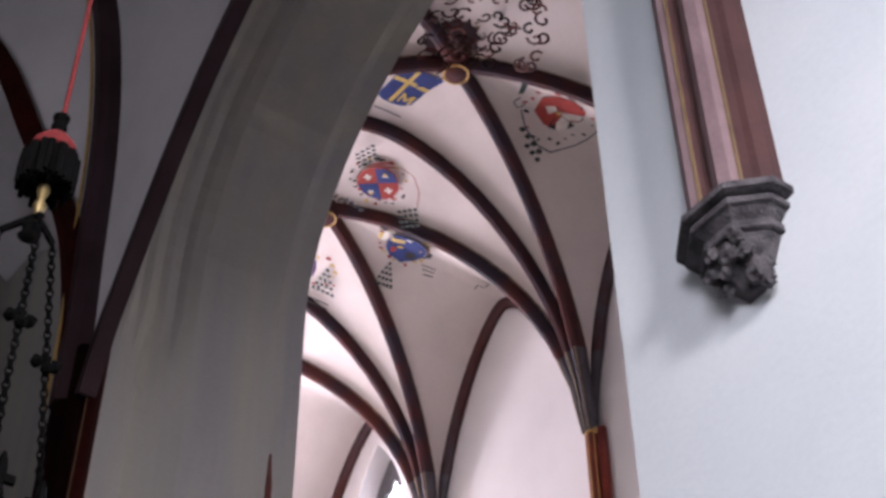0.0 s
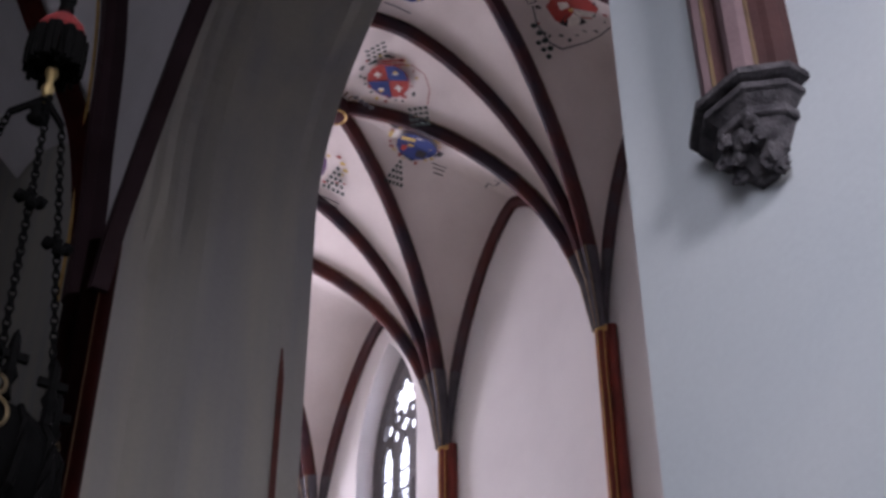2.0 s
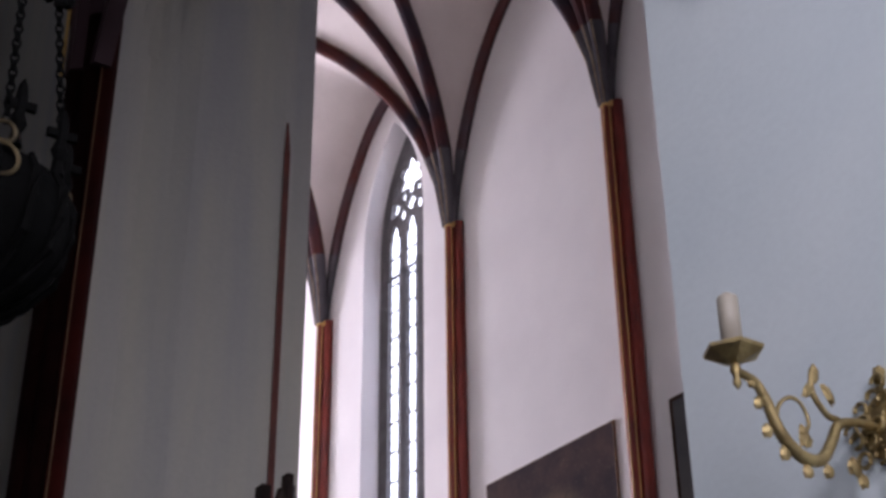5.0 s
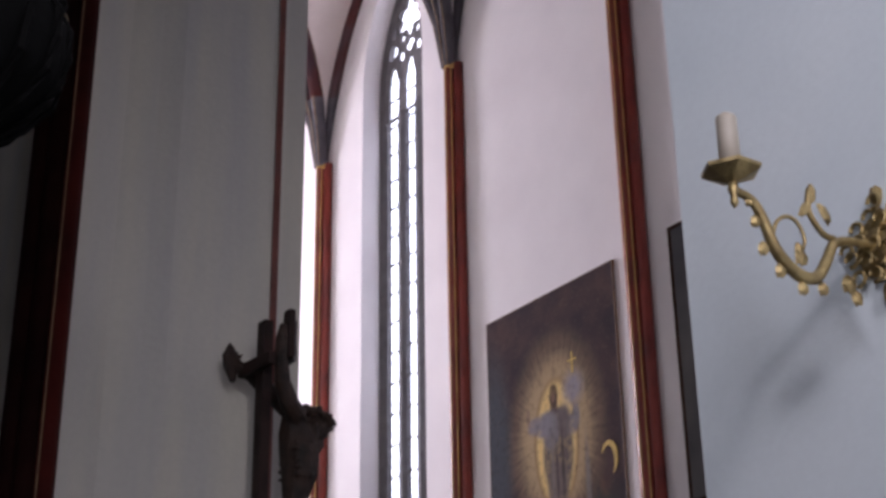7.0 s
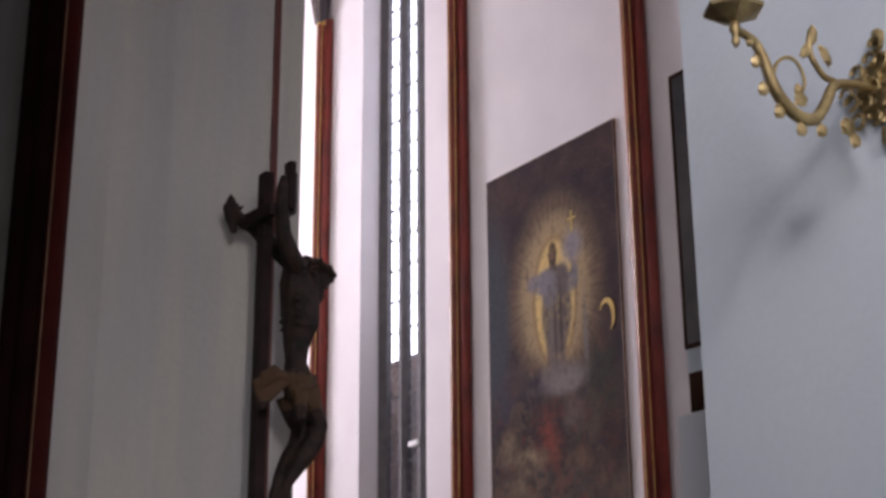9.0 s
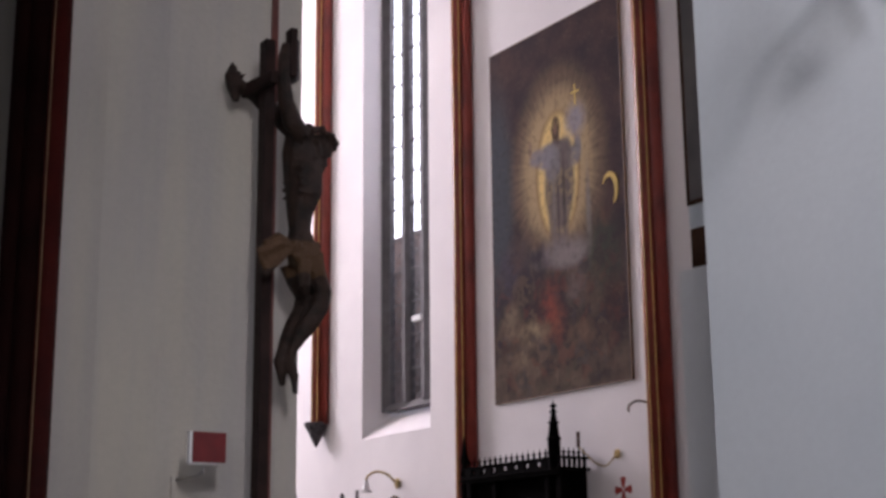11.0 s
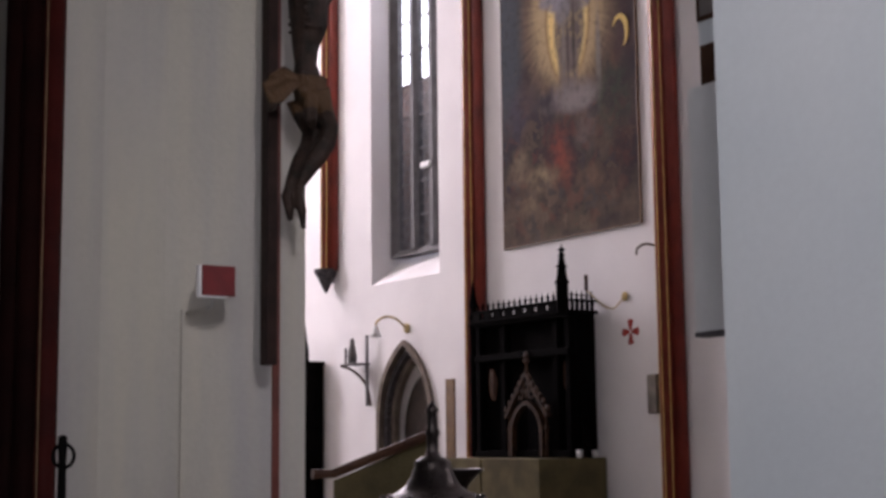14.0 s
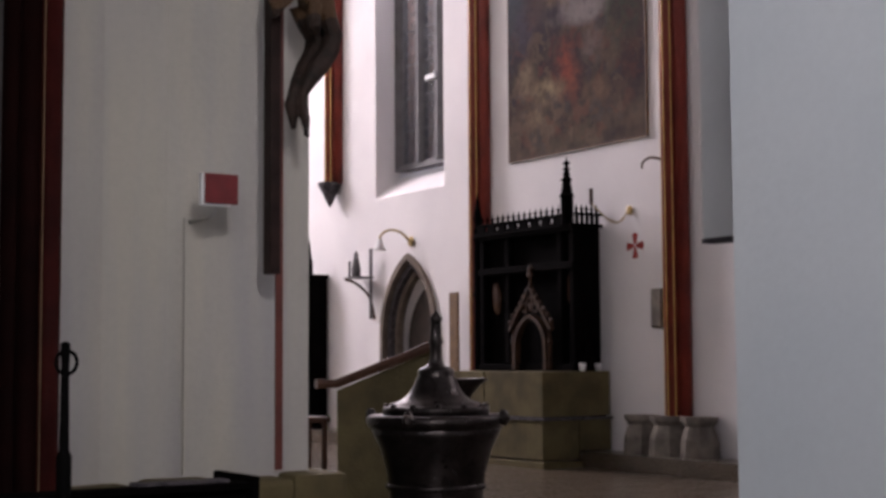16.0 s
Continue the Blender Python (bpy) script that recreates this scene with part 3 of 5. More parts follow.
for dy in (-PITCH / 2, PITCH / 2):
    part("mullion", sweep([(XG, WIN_Y + dy, 4.95), (XG, WIN_Y + dy, 15.95)], [(-0.11, -0.05), (-0.04, -0.11), (0.06, -0.11), (0.08, -0.06), (0.08, 0.06), (0.06, 0.11), (-0.04, 0.11), (-0.11, 0.05)], side=(1, 0, 0)), LEAD, window)
for k in (-1, 0, 1):
    y0, y1 = WIN_Y + k * PITCH - LIGHT - 0.01, WIN_Y + k * PITCH + LIGHT + 0.01
    z = 4.95
    while z < 16.5:
        p = part("pane", boxes(((XG - 0.004, y0, z + 0.012), (XG + 0.002, y1, z + 0.59))), GLASS, window)
        p.visible_shadow = False
        part("saddle_bar", boxes(((XG - 0.02, y0, z - 0.012), (XG + 0.008, y1, z + 0.012))), LEAD, window)
        z += 0.6
    # the lead net of each light
    net = bmesh.new()
    for d in (-1, 1):
        for q in range(58):
            zc = 5.05 + 0.2 * q
            sweep([(XG - 0.008, y0, zc - d * 0.14), (XG - 0.008, y1, zc + d * 0.14)], [(-0.004, -0.005), (0.004, -0.005), (0.004, 0.005), (-0.004, 0.005)], side=(1, 0, 0), bm=net)
    part("lead_net", net, LEAD, window)
part("vent_handle", boxes(((XG - 0.16, 20.86, 6.33), (XG - 0.06, 21.16, 6.43)), bevel=0.02), WHITEPAINT, window, "white opening vent")
# what stands outside: a neighbouring wall low down, pale sky above
solo("outside_building", boxes(((15.2, 16, 0), (16.0, 27, 8.75))), ROOFTILE, "dull brick building outside the window", "building", "structure")
solo("backdrop", boxes(((24, -10, -2), (24.2, 70, 50))), SKYWHITE, "bright overcast sky outside the windows", "sky", "structure")

# ---- portal below the window ----
door = thing("door_1", "shadowed pointed stone portal with a dark wooden door", "door", (13.3, DOOR_Y, 0.25), kind="structure")
for q, (grow, x, mat) in enumerate(((0.0, 13.14, PORTAL), (-0.10, 13.24, STONE), (-0.19, 13.34, PORTAL))):
    line = [(x, y, z) for y, z in lancet(DOOR_Y, 0.86 + grow, 0.22, 1.9, 3.25 + grow * 1.4)]
    part("moulding", sweep(line, [(-0.06, -0.05), (0.06, -0.05), (0.06, 0.04), (-0.06, 0.05)], side=(1, 0, 0)), mat, door, "worn stone moulding")
leaf = [(13.5, y, z) for y, z in lancet(DOOR_Y, 0.62, 0.22, 1.75, 2.75)]
part("door_leaf", extrude(leaf, (0.06, 0, 0)), DOORWOOD, door, "dark wooden door leaf")
part("threshold", boxes(((13.1, DOOR_Y - 0.7, 0.25), (13.5, DOOR_Y + 0.7, 0.29))), SANDSTONE, door)

# ---- large painting ----
PAINT = bpy.data.materials.new("painted_canvas")
PAINT.use_nodes = True
n, l = PAINT.node_tree.nodes, PAINT.node_tree.links
bsdf = n["Principled BSDF"]
bsdf.inputs["Roughness"].default_value = 0.9
bsdf.inputs["Specular IOR Level"].default_value = 0.15
co = n.new("ShaderNodeTexCoord").outputs["Object"]
sep = n.new("ShaderNodeSeparateXYZ")
l.new(co, sep.inputs[0])


def mth(op, a, b=0.0, c=0.0):
    q = n.new("ShaderNodeMath")
    q.operation = op
    for i, v in enumerate((a, b, c)):
        if hasattr(v, "is_output"):
            l.new(v, q.inputs[i])
        else:
            q.inputs[i].default_value = v
    return q.outputs[0]


def oval(cy, cz, ry, rz, soft):
    """1 inside an upright oval, fading to 0 across its rim."""
    a = mth("DIVIDE", mth("SUBTRACT", sep.outputs["Y"], cy), ry)
    b = mth("DIVIDE", mth("SUBTRACT", sep.outputs["Z"], cz), rz)
    d = mth("SQRT", mth("ADD", mth("MULTIPLY", a, a), mth("MULTIPLY", b, b)))
    r = n.new("ShaderNodeMapRange")
    r.interpolation_type = "SMOOTHSTEP"
    l.new(d, r.inputs["Value"])
    r.inputs["From Min"].default_value, r.inputs["From Max"].default_value = 1 + soft, 1 - soft
    return r.outputs["Result"], a, b


def blend(base, colour, fac):
    q = n.new("ShaderNodeMix")
    q.data_type = "RGBA"
    l.new(fac, q.inputs["Factor"])
    if hasattr(base, "is_output"):
        l.new(base, q.inputs["A"])
    else:
        q.inputs["A"].default_value = (*base, 1)
    q.inputs["B"].default_value = (*colour, 1)
    return q.outputs["Result"]


def cloud(scale, lo, hi, detail=4, w=0.0):
    q = n.new("ShaderNodeTexNoise")
    q.noise_dimensions = "4D"
    q.inputs["W"].default_value = w
    q.inputs["Scale"].default_value, q.inputs["Detail"].default_value = scale, detail
    l.new(co, q.inputs["Vector"])
    r = n.new("ShaderNodeMapRange")
    l.new(q.outputs["Fac"], r.inputs["Value"])
    r.inputs["From Min"].default_value, r.inputs["From Max"].default_value = lo, hi
    return r.outputs["Result"]


PY0, PY1, PZ0, PZ1 = 14.97, 18.16, 4.52, 10.21
# places on the canvas are counted from its lower corner
W_ = PY1 - PY0
col = blend((0.036, 0.027, 0.032), (0.075, 0.047, 0.044), cloud(1.6, 0.38, 0.66))
side, _, _ = oval(3.05, 3.3, 0.42, 1.6, 0.5)
col = blend(col, (0.060, 0.068, 0.080), side)
ground, _, _ = oval(W_ / 2, 0.0, 2.6, 0.75, 0.4)
col = blend(col, (0.125, 0.094, 0.070), mth("MULTIPLY", ground, cloud(3.0, 0.25, 0.6, 4, 2.0)))
# the crowd below: uneven patches of dull robes
warp = n.new("ShaderNodeTexNoise")
warp.inputs["Scale"].default_value = 3.0
l.new(co, warp.inputs["Vector"])
bent = n.new("ShaderNodeVectorMath")
bent.operation, bent.inputs[1].default_value = "MULTIPLY_ADD", (0.9, 0.9, 0.9)
l.new(warp.outputs["Color"], bent.inputs[0]), l.new(co, bent.inputs[2])
cells = n.new("ShaderNodeTexVoronoi")
cells.inputs["Scale"].default_value = 4.6
l.new(bent.outputs[0], cells.inputs["Vector"])
tone = n.new("ShaderNodeSeparateColor")
l.new(cells.outputs["Color"], tone.inputs[0])
robes = n.new("ShaderNodeValToRGB")
stops = ((0.0, (0.030, 0.024, 0.026)), (0.18, (0.10, 0.062, 0.045)), (0.34, (0.045, 0.050, 0.062)), (0.50, (0.15, 0.050, 0.036)), (0.62, (0.065, 0.060, 0.042)), (0.76, (0.17, 0.125, 0.085)), (0.88, (0.055, 0.040, 0.040)))
robes.color_ramp.interpolation = "CONSTANT"
for k, (at, c) in enumerate(stops):
    e = robes.color_ramp.elements[k] if k < 2 else robes.color_ramp.elements.new(at)
    e.position, e.color = at, (*c, 1)
l.new(tone.outputs[0], robes.inputs[0])
crowd, _, _ = oval(1.75, 1.15, 1.7, 1.25, 0.35)
q = n.new("ShaderNodeMix")
q.data_type = "RGBA"
l.new(mth("MULTIPLY", crowd, 0.36), q.inputs["Factor"]), l.new(col, q.inputs["A"]), l.new(robes.outputs["Color"], q.inputs["B"])
col = q.outputs["Result"]
# the oval glow with its thin rays
glow, ga, gb_ = oval(1.50, 3.42, 0.98, 1.36, 0.36)
ang = mth("ARCTAN2", gb_, ga)
spoke = mth("ADD", mth("MULTIPLY", 0.09, mth("SINE", mth("MULTIPLY", ang, 46.0))), mth("MULTIPLY", 0.09, mth("SINE", mth("MULTIPLY", ang, 83.0))))
rays = mth("MULTIPLY", glow, mth("ADD", 0.78, spoke))
col = blend(col, (0.33, 0.24, 0.14), mth("MULTIPLY", rays, cloud(3.0, 0.12, 0.5, 3, 5.0)))
halo, _, _ = oval(1.50, 3.40, 0.80, 1.14, 0.22)
col = blend(col, (0.46, 0.345, 0.19), mth("MULTIPLY", halo, 0.7))
rim_, _, _ = oval(1.50, 3.28, 0.54, 1.02, 0.07)
col = blend(col, (0.30, 0.20, 0.10), rim_)
core, _, _ = oval(1.50, 3.28, 0.47, 0.94, 0.10)
col = blend(col, (0.72, 0.53, 0.22), core)
# the standing form: mantle, sleeves, hair, hem, the cloud under it
for cy, cz, ry, rz, c, soft_ in ((1.46, 3.10, 0.36, 0.66, (0.118, 0.098, 0.090), 0.16), (1.50, 3.62, 0.38, 0.20, (0.130, 0.110, 0.105), 0.25), (1.52, 3.86, 0.09, 0.14, (0.10, 0.072, 0.060), 0.3), (1.50, 2.55, 0.24, 0.46, (0.150, 0.122, 0.112), 0.25), (1.62, 3.50, 0.20, 0.30, (0.20, 0.185, 0.20), 0.3), (1.78, 3.62, 0.24, 0.19, (0.225, 0.215, 0.235), 0.3),
                                (2.02, 3.66, 0.16, 0.13, (0.225, 0.21, 0.225), 0.35), (2.16, 3.84, 0.05, 0.14, (0.24, 0.17, 0.12), 0.4), (1.10, 3.48, 0.17, 0.16, (0.19, 0.175, 0.185), 0.35), (1.00, 3.62, 0.08, 0.15, (0.20, 0.19, 0.20), 0.4), (1.30, 3.55, 0.14, 0.28, (0.14, 0.118, 0.11), 0.3),
                                (1.52, 4.02, 0.105, 0.19, (0.070, 0.042, 0.030), 0.2), (1.53, 4.00, 0.05, 0.09, (0.20, 0.125, 0.085), 0.35), (1.36, 2.95, 0.035, 0.55, (0.065, 0.055, 0.052), 0.6), (1.60, 2.85, 0.03, 0.5, (0.19, 0.165, 0.15), 0.6), (1.50, 2.75, 0.025, 0.5, (0.075, 0.062, 0.06), 0.6),
                                (1.50, 2.08, 0.62, 0.20, (0.19, 0.165, 0.165), 0.6), (1.25, 1.98, 0.36, 0.16, (0.235, 0.205, 0.20), 0.6), (0.80, 2.55, 0.055, 0.62, (0.21, 0.185, 0.165), 0.6), (1.05, 4.02, 0.22, 0.24, (0.26, 0.25, 0.28), 0.6)):
    f_, _, _ = oval(cy, cz, ry, rz, soft_)
    col = blend(col, c, mth("MULTIPLY", f_, mth("ADD", 0.72, mth("MULTIPLY", 0.28, cloud(9.0, 0.35, 0.6, 3, cz)))))
# heads and robes that stand out of the crowd
for cy, cz, ry, rz, c in ((1.80, 1.24, 0.22, 0.34, (0.25, 0.062, 0.042)), (1.56, 1.02, 0.16, 0.22, (0.22, 0.075, 0.05)), (2.20, 0.95, 0.34, 0.17, (0.30, 0.225, 0.135)), (2.74, 1.20, 0.22, 0.26, (0.22, 0.165, 0.11)), (2.52, 2.58, 0.10, 0.14, (0.036, 0.026, 0.026)), (2.45, 2.25, 0.26, 0.30, (0.085, 0.062, 0.062)),
                          (2.05, 2.05, 0.24, 0.36, (0.040, 0.034, 0.042)), (2.04, 2.36, 0.09, 0.11, (0.12, 0.075, 0.05)), (2.80, 1.95, 0.20, 0.34, (0.072, 0.062, 0.085)), (0.50, 1.85, 0.34, 0.52, (0.050, 0.066, 0.046)), (0.42, 2.45, 0.12, 0.15, (0.18, 0.085, 0.055)), (0.80, 1.30, 0.26, 0.34, (0.11, 0.078, 0.058)),
                          (0.32, 1.15, 0.20, 0.30, (0.09, 0.045, 0.036)), (1.15, 1.45, 0.20, 0.26, (0.15, 0.12, 0.105)), (1.05, 0.80, 0.24, 0.20, (0.16, 0.105, 0.07)), (2.55, 0.62, 0.28, 0.16, (0.21, 0.155, 0.10))):
    f_, _, _ = oval(cy, cz, ry, rz, 0.75)
    col = blend(col, c, mth("MULTIPLY", f_, mth("ADD", 0.20, mth("MULTIPLY", 0.75, cloud(4.2, 0.40, 0.62, 5, cy)))))
col = blend(col, (0.034, 0.028, 0.030), mth("MULTIPLY", cloud(9.0, 0.50, 0.75, 6, 3.0), 0.5))
col = blend(col, (0.20, 0.16, 0.12), mth("MULTIPLY", cloud(18.0, 0.56, 0.8, 5, 9.0), 0.3))
l.new(col, bsdf.inputs["Base Color"])
bmp = n.new("ShaderNodeBump")
bmp.inputs["Strength"].default_value = 0.15
l.new(cloud(30, 0, 1), bmp.inputs["Height"])
l.new(bmp.outputs["Normal"], bsdf.inputs["Normal"])

painting = thing("large_painting", "tall dark painting of a haloed standing form in a gold glow", "painting", (XW - 0.03, PY0, PZ0))
part("canvas", boxes(((XW - 0.04, PY0, PZ0), (XW + 0.0, PY1, PZ1))), PAINT, painting)
for lo, hi in (((PY0 - 0.015, PZ0 - 0.015), (PY1 + 0.015, PZ0)), ((PY0 - 0.015, PZ1), (PY1 + 0.015, PZ1 + 0.015)), ((PY0 - 0.015, PZ0), (PY0, PZ1)), ((PY1, PZ0), (PY1 + 0.015, PZ1))):
    part("edge_strip", boxes(((XW - 0.042, lo[0], lo[1]), (XW, hi[0], hi[1]))), LIGHTWOOD, painting)
moon = [(XW - 0.045, PY0 + 0.32 + 0.16 * math.cos(a), PZ0 + 2.75 + 0.24 * math.sin(a)) for a in [radians(q) for q in range(30, 255, 15)]]
part("painted_crescent", sweep(moon, [(-0.006, -0.026), (0.006, -0.026), (0.006, 0.026), (-0.006, 0.026)], side=(1, 0, 0), taper=lambda q: 0.35 + 1.3 * math.sin(math.pi * q)), YELLOW, painting, "pale gold crescent")
part("painted_star_cross", boxes(((XW - 0.046, PY0 + 1.02, PZ0 + 4.25), (XW - 0.04, PY0 + 1.05, PZ0 + 4.58)), ((XW - 0.047, PY0 + 0.94, PZ0 + 4.44), (XW - 0.041, PY0 + 1.13, PZ0 + 4.47))), YELLOW, painting)

# a board that stands out from the near pier into the archway
board = thing("display_board", "white board with a dark picture above, fixed to the pier", "board", (4.1, 3.35, 1.965))
part("white_panel", boxes(((4.085, 3.30, 1.965), (4.145, 4.376, 2.955)), bevel=0.004), WHITEPAINT, board)
part("bottom_rail", boxes(((4.08, 3.30, 1.945), (4.15, 4.376, 1.963))), STONE, board, "thin dark rail")
part("picture", boxes(((4.09, 3.30, 3.235), (4.13, 4.295, 4.43))), material("dark_picture", (0.25, 0.225, 0.205), (0.022, 0.030, 0.05), 0.6, scale=1.3, fine=9, stain=0.15), board, "dark blue and grey picture")
for lo, hi in (((3.30, 3.222), (4.31, 3.237)), ((3.30, 4.43), (4.31, 4.445)), ((4.295, 3.237), (4.31, 4.43))):
    part("edge_strip", boxes(((4.085, lo[0], lo[1]), (4.135, hi[0], hi[1]))), WOOD, board)
part("caption", boxes(((4.095, 3.30, 3.12), (4.125, 4.31, 3.220))), PIERWHITE, board, "pale caption strip")
part("lower_picture", boxes(((4.09, 3.30, 2.958), (4.13, 4.30, 3.118))), WOOD, board, "brown lower picture strip")

# ---- aisle vault: shafts on the pier, ribs and cells ----
aisle = thing("aisle_vault", "shadowed grey rib vault of the aisle with red and violet ribs", "vault", kind="structure")
SQ = [(-0.10, 0.10), (-0.10, -0.06), (-0.05, -0.13), (0.05, -0.13), (0.10, -0.06), (0.10, 0.10)]
rib1 = spline([(3.02, 9.88, 9.2), (3.00, 9.93, 10.1), (2.86, 10.07, 11.15), (2.63, 10.27, 11.95), (2.36, 10.52, 12.7), (1.9, 10.93, 14.0), (1.1, 11.6, 15.3), (0.1, 12.5, 16.3), (-1.2, 13.6, 16.9)], 4)
rib2 = spline([(3.05, 9.86, 9.2), (3.04, 9.88, 10.1), (3.00, 9.9, 10.9), (2.93, 9.9, 12.3), (2.78, 9.9, 13.5), (2.55, 9.9, 14.5), (2.1, 9.9, 15.5), (1.1, 9.9, 16.5), (-1.2, 9.9, 17.0)], 4)
rib3 = spline([(3.10, 9.62, 9.2), (3.10, 9.42, 9.75), (3.10, 9.17, 10.15), (3.10, 8.88, 10.6), (3.10, 8.42, 11.25), (3.10, 7.86, 11.85), (3.10, 7.35, 12.25), (3.10, 6.9, 12.5), (3.10, 6.5, 12.65)], 4)
wallrib = spline([(3.15, 9.95, 9.2), (3.15, 10.0, 9.75), (3.15, 10.2, 10.4), (3.15, 10.6, 11.1), (3.15, 11.1, 11.8), (3.15, 11.8, 12.5), (3.15, 12.4, 12.9), (3.15, 13.0, 13.2), (3.15, 13.6, 13.3)], 4)
part("diagonal_rib", sweep(rib1, [(a * 0.9, b) for a, b in SQ]), DARKRED, aisle, "dull red vault rib")
r2 = part("transverse_rib", sweep(rib2, [(a * 1.35, b * 1.1) for a, b in SQ], side=(0, 1, 0)), DARKRIB, aisle, "dark violet vault rib")
part("gilt_edge", sweep([v + Vector((-0.16, 0.10, 0)) for v in rib2], circle(0.018, 6), side=(0, 1, 0)), GILT, r2, "thin gilded roll")
part("wall_rib", sweep(rib3, [(a * 0.75, b * 0.75) for a, b in SQ], side=(1, 0, 0)), DARKRIB, aisle, "dull violet wall rib")
lift = Vector((0.05, 0.0, 0.08))
for p, q, e in ((rib1, rib2, lift), (rib2, rib3, Vector((0.06, 0, 0.03))), (rib1, wallrib, Vector((0.03, 0, 0.05)))):
    bm = bmesh.new()
    web(bm, [v + lift for v in p], [v + e for v in q])
    part("web", bm, AISLEWEB, aisle, "grey plastered vault cell", True)

cluster = thing("pier_shafts", "dark red clustered shafts on the pier's aisle face", "column", (3.05, 9.85, 0), kind="structure")
# the rear shafts and core are red stone, their shade coloured in near black
for x, y, r, mat in ((3.185, 9.655, 0.075, DARKRED), (3.075, 9.72, 0.085, SHADERED), (2.995, 9.85, 0.085, SHADERED)):
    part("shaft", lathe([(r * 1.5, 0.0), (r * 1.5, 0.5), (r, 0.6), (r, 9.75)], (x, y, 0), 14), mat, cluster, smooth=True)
part("core", boxes(((3.02, 9.74, 0.0), (3.2, 10.1, 9.7))), SHADERED, cluster)
part("gilt_fillet", lathe([(0.006, 0.6), (0.006, 9.7)], (3.122, 9.615, 0), 6), OCHRE, cluster, "thin gilded fillet")
# stones of the pier's foot
for k, (x, y, w) in enumerate(((3.5, 9.56, 0.26), (4.1, 9.54, 0.24), (4.66, 9.55, 0.25), (5.15, 9.6, 0.22))):
    bm = bmesh.new()
    box(bm, (x - w, y - 0.12, 0), (x + w, y + 0.4, 0.66 + 0.02 * (k % 2)), 0.05)
    tagged(part("plinth_stone", bm, SANDSTONE), "rough weathered plinth stone at the pier's foot", "stone", "plinth stones", "structure")

# ---- corbel and shaft on the near pier ----
corbel = thing("corbel", "grey carved stone corbel on the white pier", "corbel", (3.2, 2.5, 5.4))
HEX = [(3.2, 2.86), (3.10, 2.86), (2.97, 2.68), (2.97, 2.46), (3.10, 2.33), (3.2, 2.33)]


def hexring(k, out):
    return [(3.2 + (x - 3.2) * out, 2.585 + (y - 2.585) * k) for x, y in HEX]


def loft(levels, bm=None):
    bm = bm or bmesh.new()
    rings = [[bm.verts.new((x, y, z)) for x, y in ring] for ring, z in levels]
    n = len(rings[0])
    for a, b in zip(rings, rings[1:]):
        for i in range(n):
            bm.faces.new((a[i], a[(i + 1) % n], b[(i + 1) % n], b[i]))
    bm.faces.new(rings[0][::-1]), bm.faces.new(rings[-1])
    return bm


part("abacus", loft([(hexring(0.88, 0.90), 5.685), (hexring(1.0, 1.0), 5.692), (hexring(1.0, 1.0), 5.722), (hexring(0.96, 0.96), 5.73)]), STONE, corbel)
part("necking", loft([(hexring(0.66, 0.68), 5.55), (hexring(0.70, 0.73), 5.555), (hexring(0.70, 0.73), 5.59), (hexring(0.64, 0.67), 5.598), (hexring(0.80, 0.83), 5.635), (hexring(0.88, 0.90), 5.64), (hexring(0.88, 0.90), 5.665), (hexring(0.80, 0.84), 5.685)]), STONE, corbel)
part("carving", loft([(hexring(0.16, 0.16), 5.37), (hexring(0.34, 0.36), 5.43), (hexring(0.46, 0.50), 5.48), (hexring(0.62, 0.64), 5.55)]), STONE, corbel, "worn carved grey stone pendant")
for at, rad in (((3.10, 2.68, 5.50), (0.035, 0.035, 0.055)), ((3.07, 2.57, 5.50), (0.04, 0.035, 0.04)), ((3.13, 2.50, 5.405), (0.052, 0.045, 0.055)), ((3.14, 2.665, 5.43), (0.028, 0.028, 0.045)),
                ((3.09, 2.62, 5.46), (0.03, 0.03, 0.03)), ((3.05, 2.64, 5.53), (0.03, 0.03, 0.03)), ((3.15, 2.49, 5.36), (0.03, 0.03, 0.03)), ((3.07, 2.50, 5.47), (0.03, 0.03, 0.035)), ((3.05, 2.52, 5.54), (0.035, 0.05, 0.02))):
    part("carved_leaf", blob(bmesh.new(), at, [q * 0.95 for q in rad], 12, (20 * at[1], 30, 40), 0.9), STONE, corbel)
vs = thing("vault_shaft", "pink and mauve painted shaft rising from the corbel", "shaft", (3.2, 2.55, 5.73), kind="structure")


def upright(poly, z0, z1):
    return extrude([(x, y, z0) for x, y in poly], (0, 0, z1 - z0))


part("roll", upright([(3.2, 2.74), (3.10, 2.74), (3.04, 2.71), (3.02, 2.67), (3.03, 2.63), (3.2, 2.63)], 5.73, 9.6), PINK, vs)
part("hollow", upright([(3.2, 2.63), (3.035, 2.63), (3.065, 2.60), (3.045, 2.565), (3.2, 2.565)], 5.73, 9.6), MAUVE, vs, "dark mauve hollow")
part("roll", upright([(3.2, 2.565), (3.04, 2.565), (3.018, 2.52), (3.035, 2.47), (3.07, 2.455), (3.2, 2.455)], 5.73, 9.6), PINK, vs)
# right-hand hollow: mauve paint plus the shadow side's darkness in one colour
part("hollow", upright([(3.2, 2.455), (3.075, 2.455), (3.10, 2.42), (3.11, 2.39), (3.15, 2.365), (3.2, 2.365)], 5.73, 9.6), MAUVE, vs, "dark mauve hollow")
for x, y in ((3.032, 2.631), (3.072, 2.453)):
    part("ochre_line", lathe([(0.009, 5.73), (0.009, 9.6)], (x, y, 0), 6), OCHRE, vs, "thin ochre line")

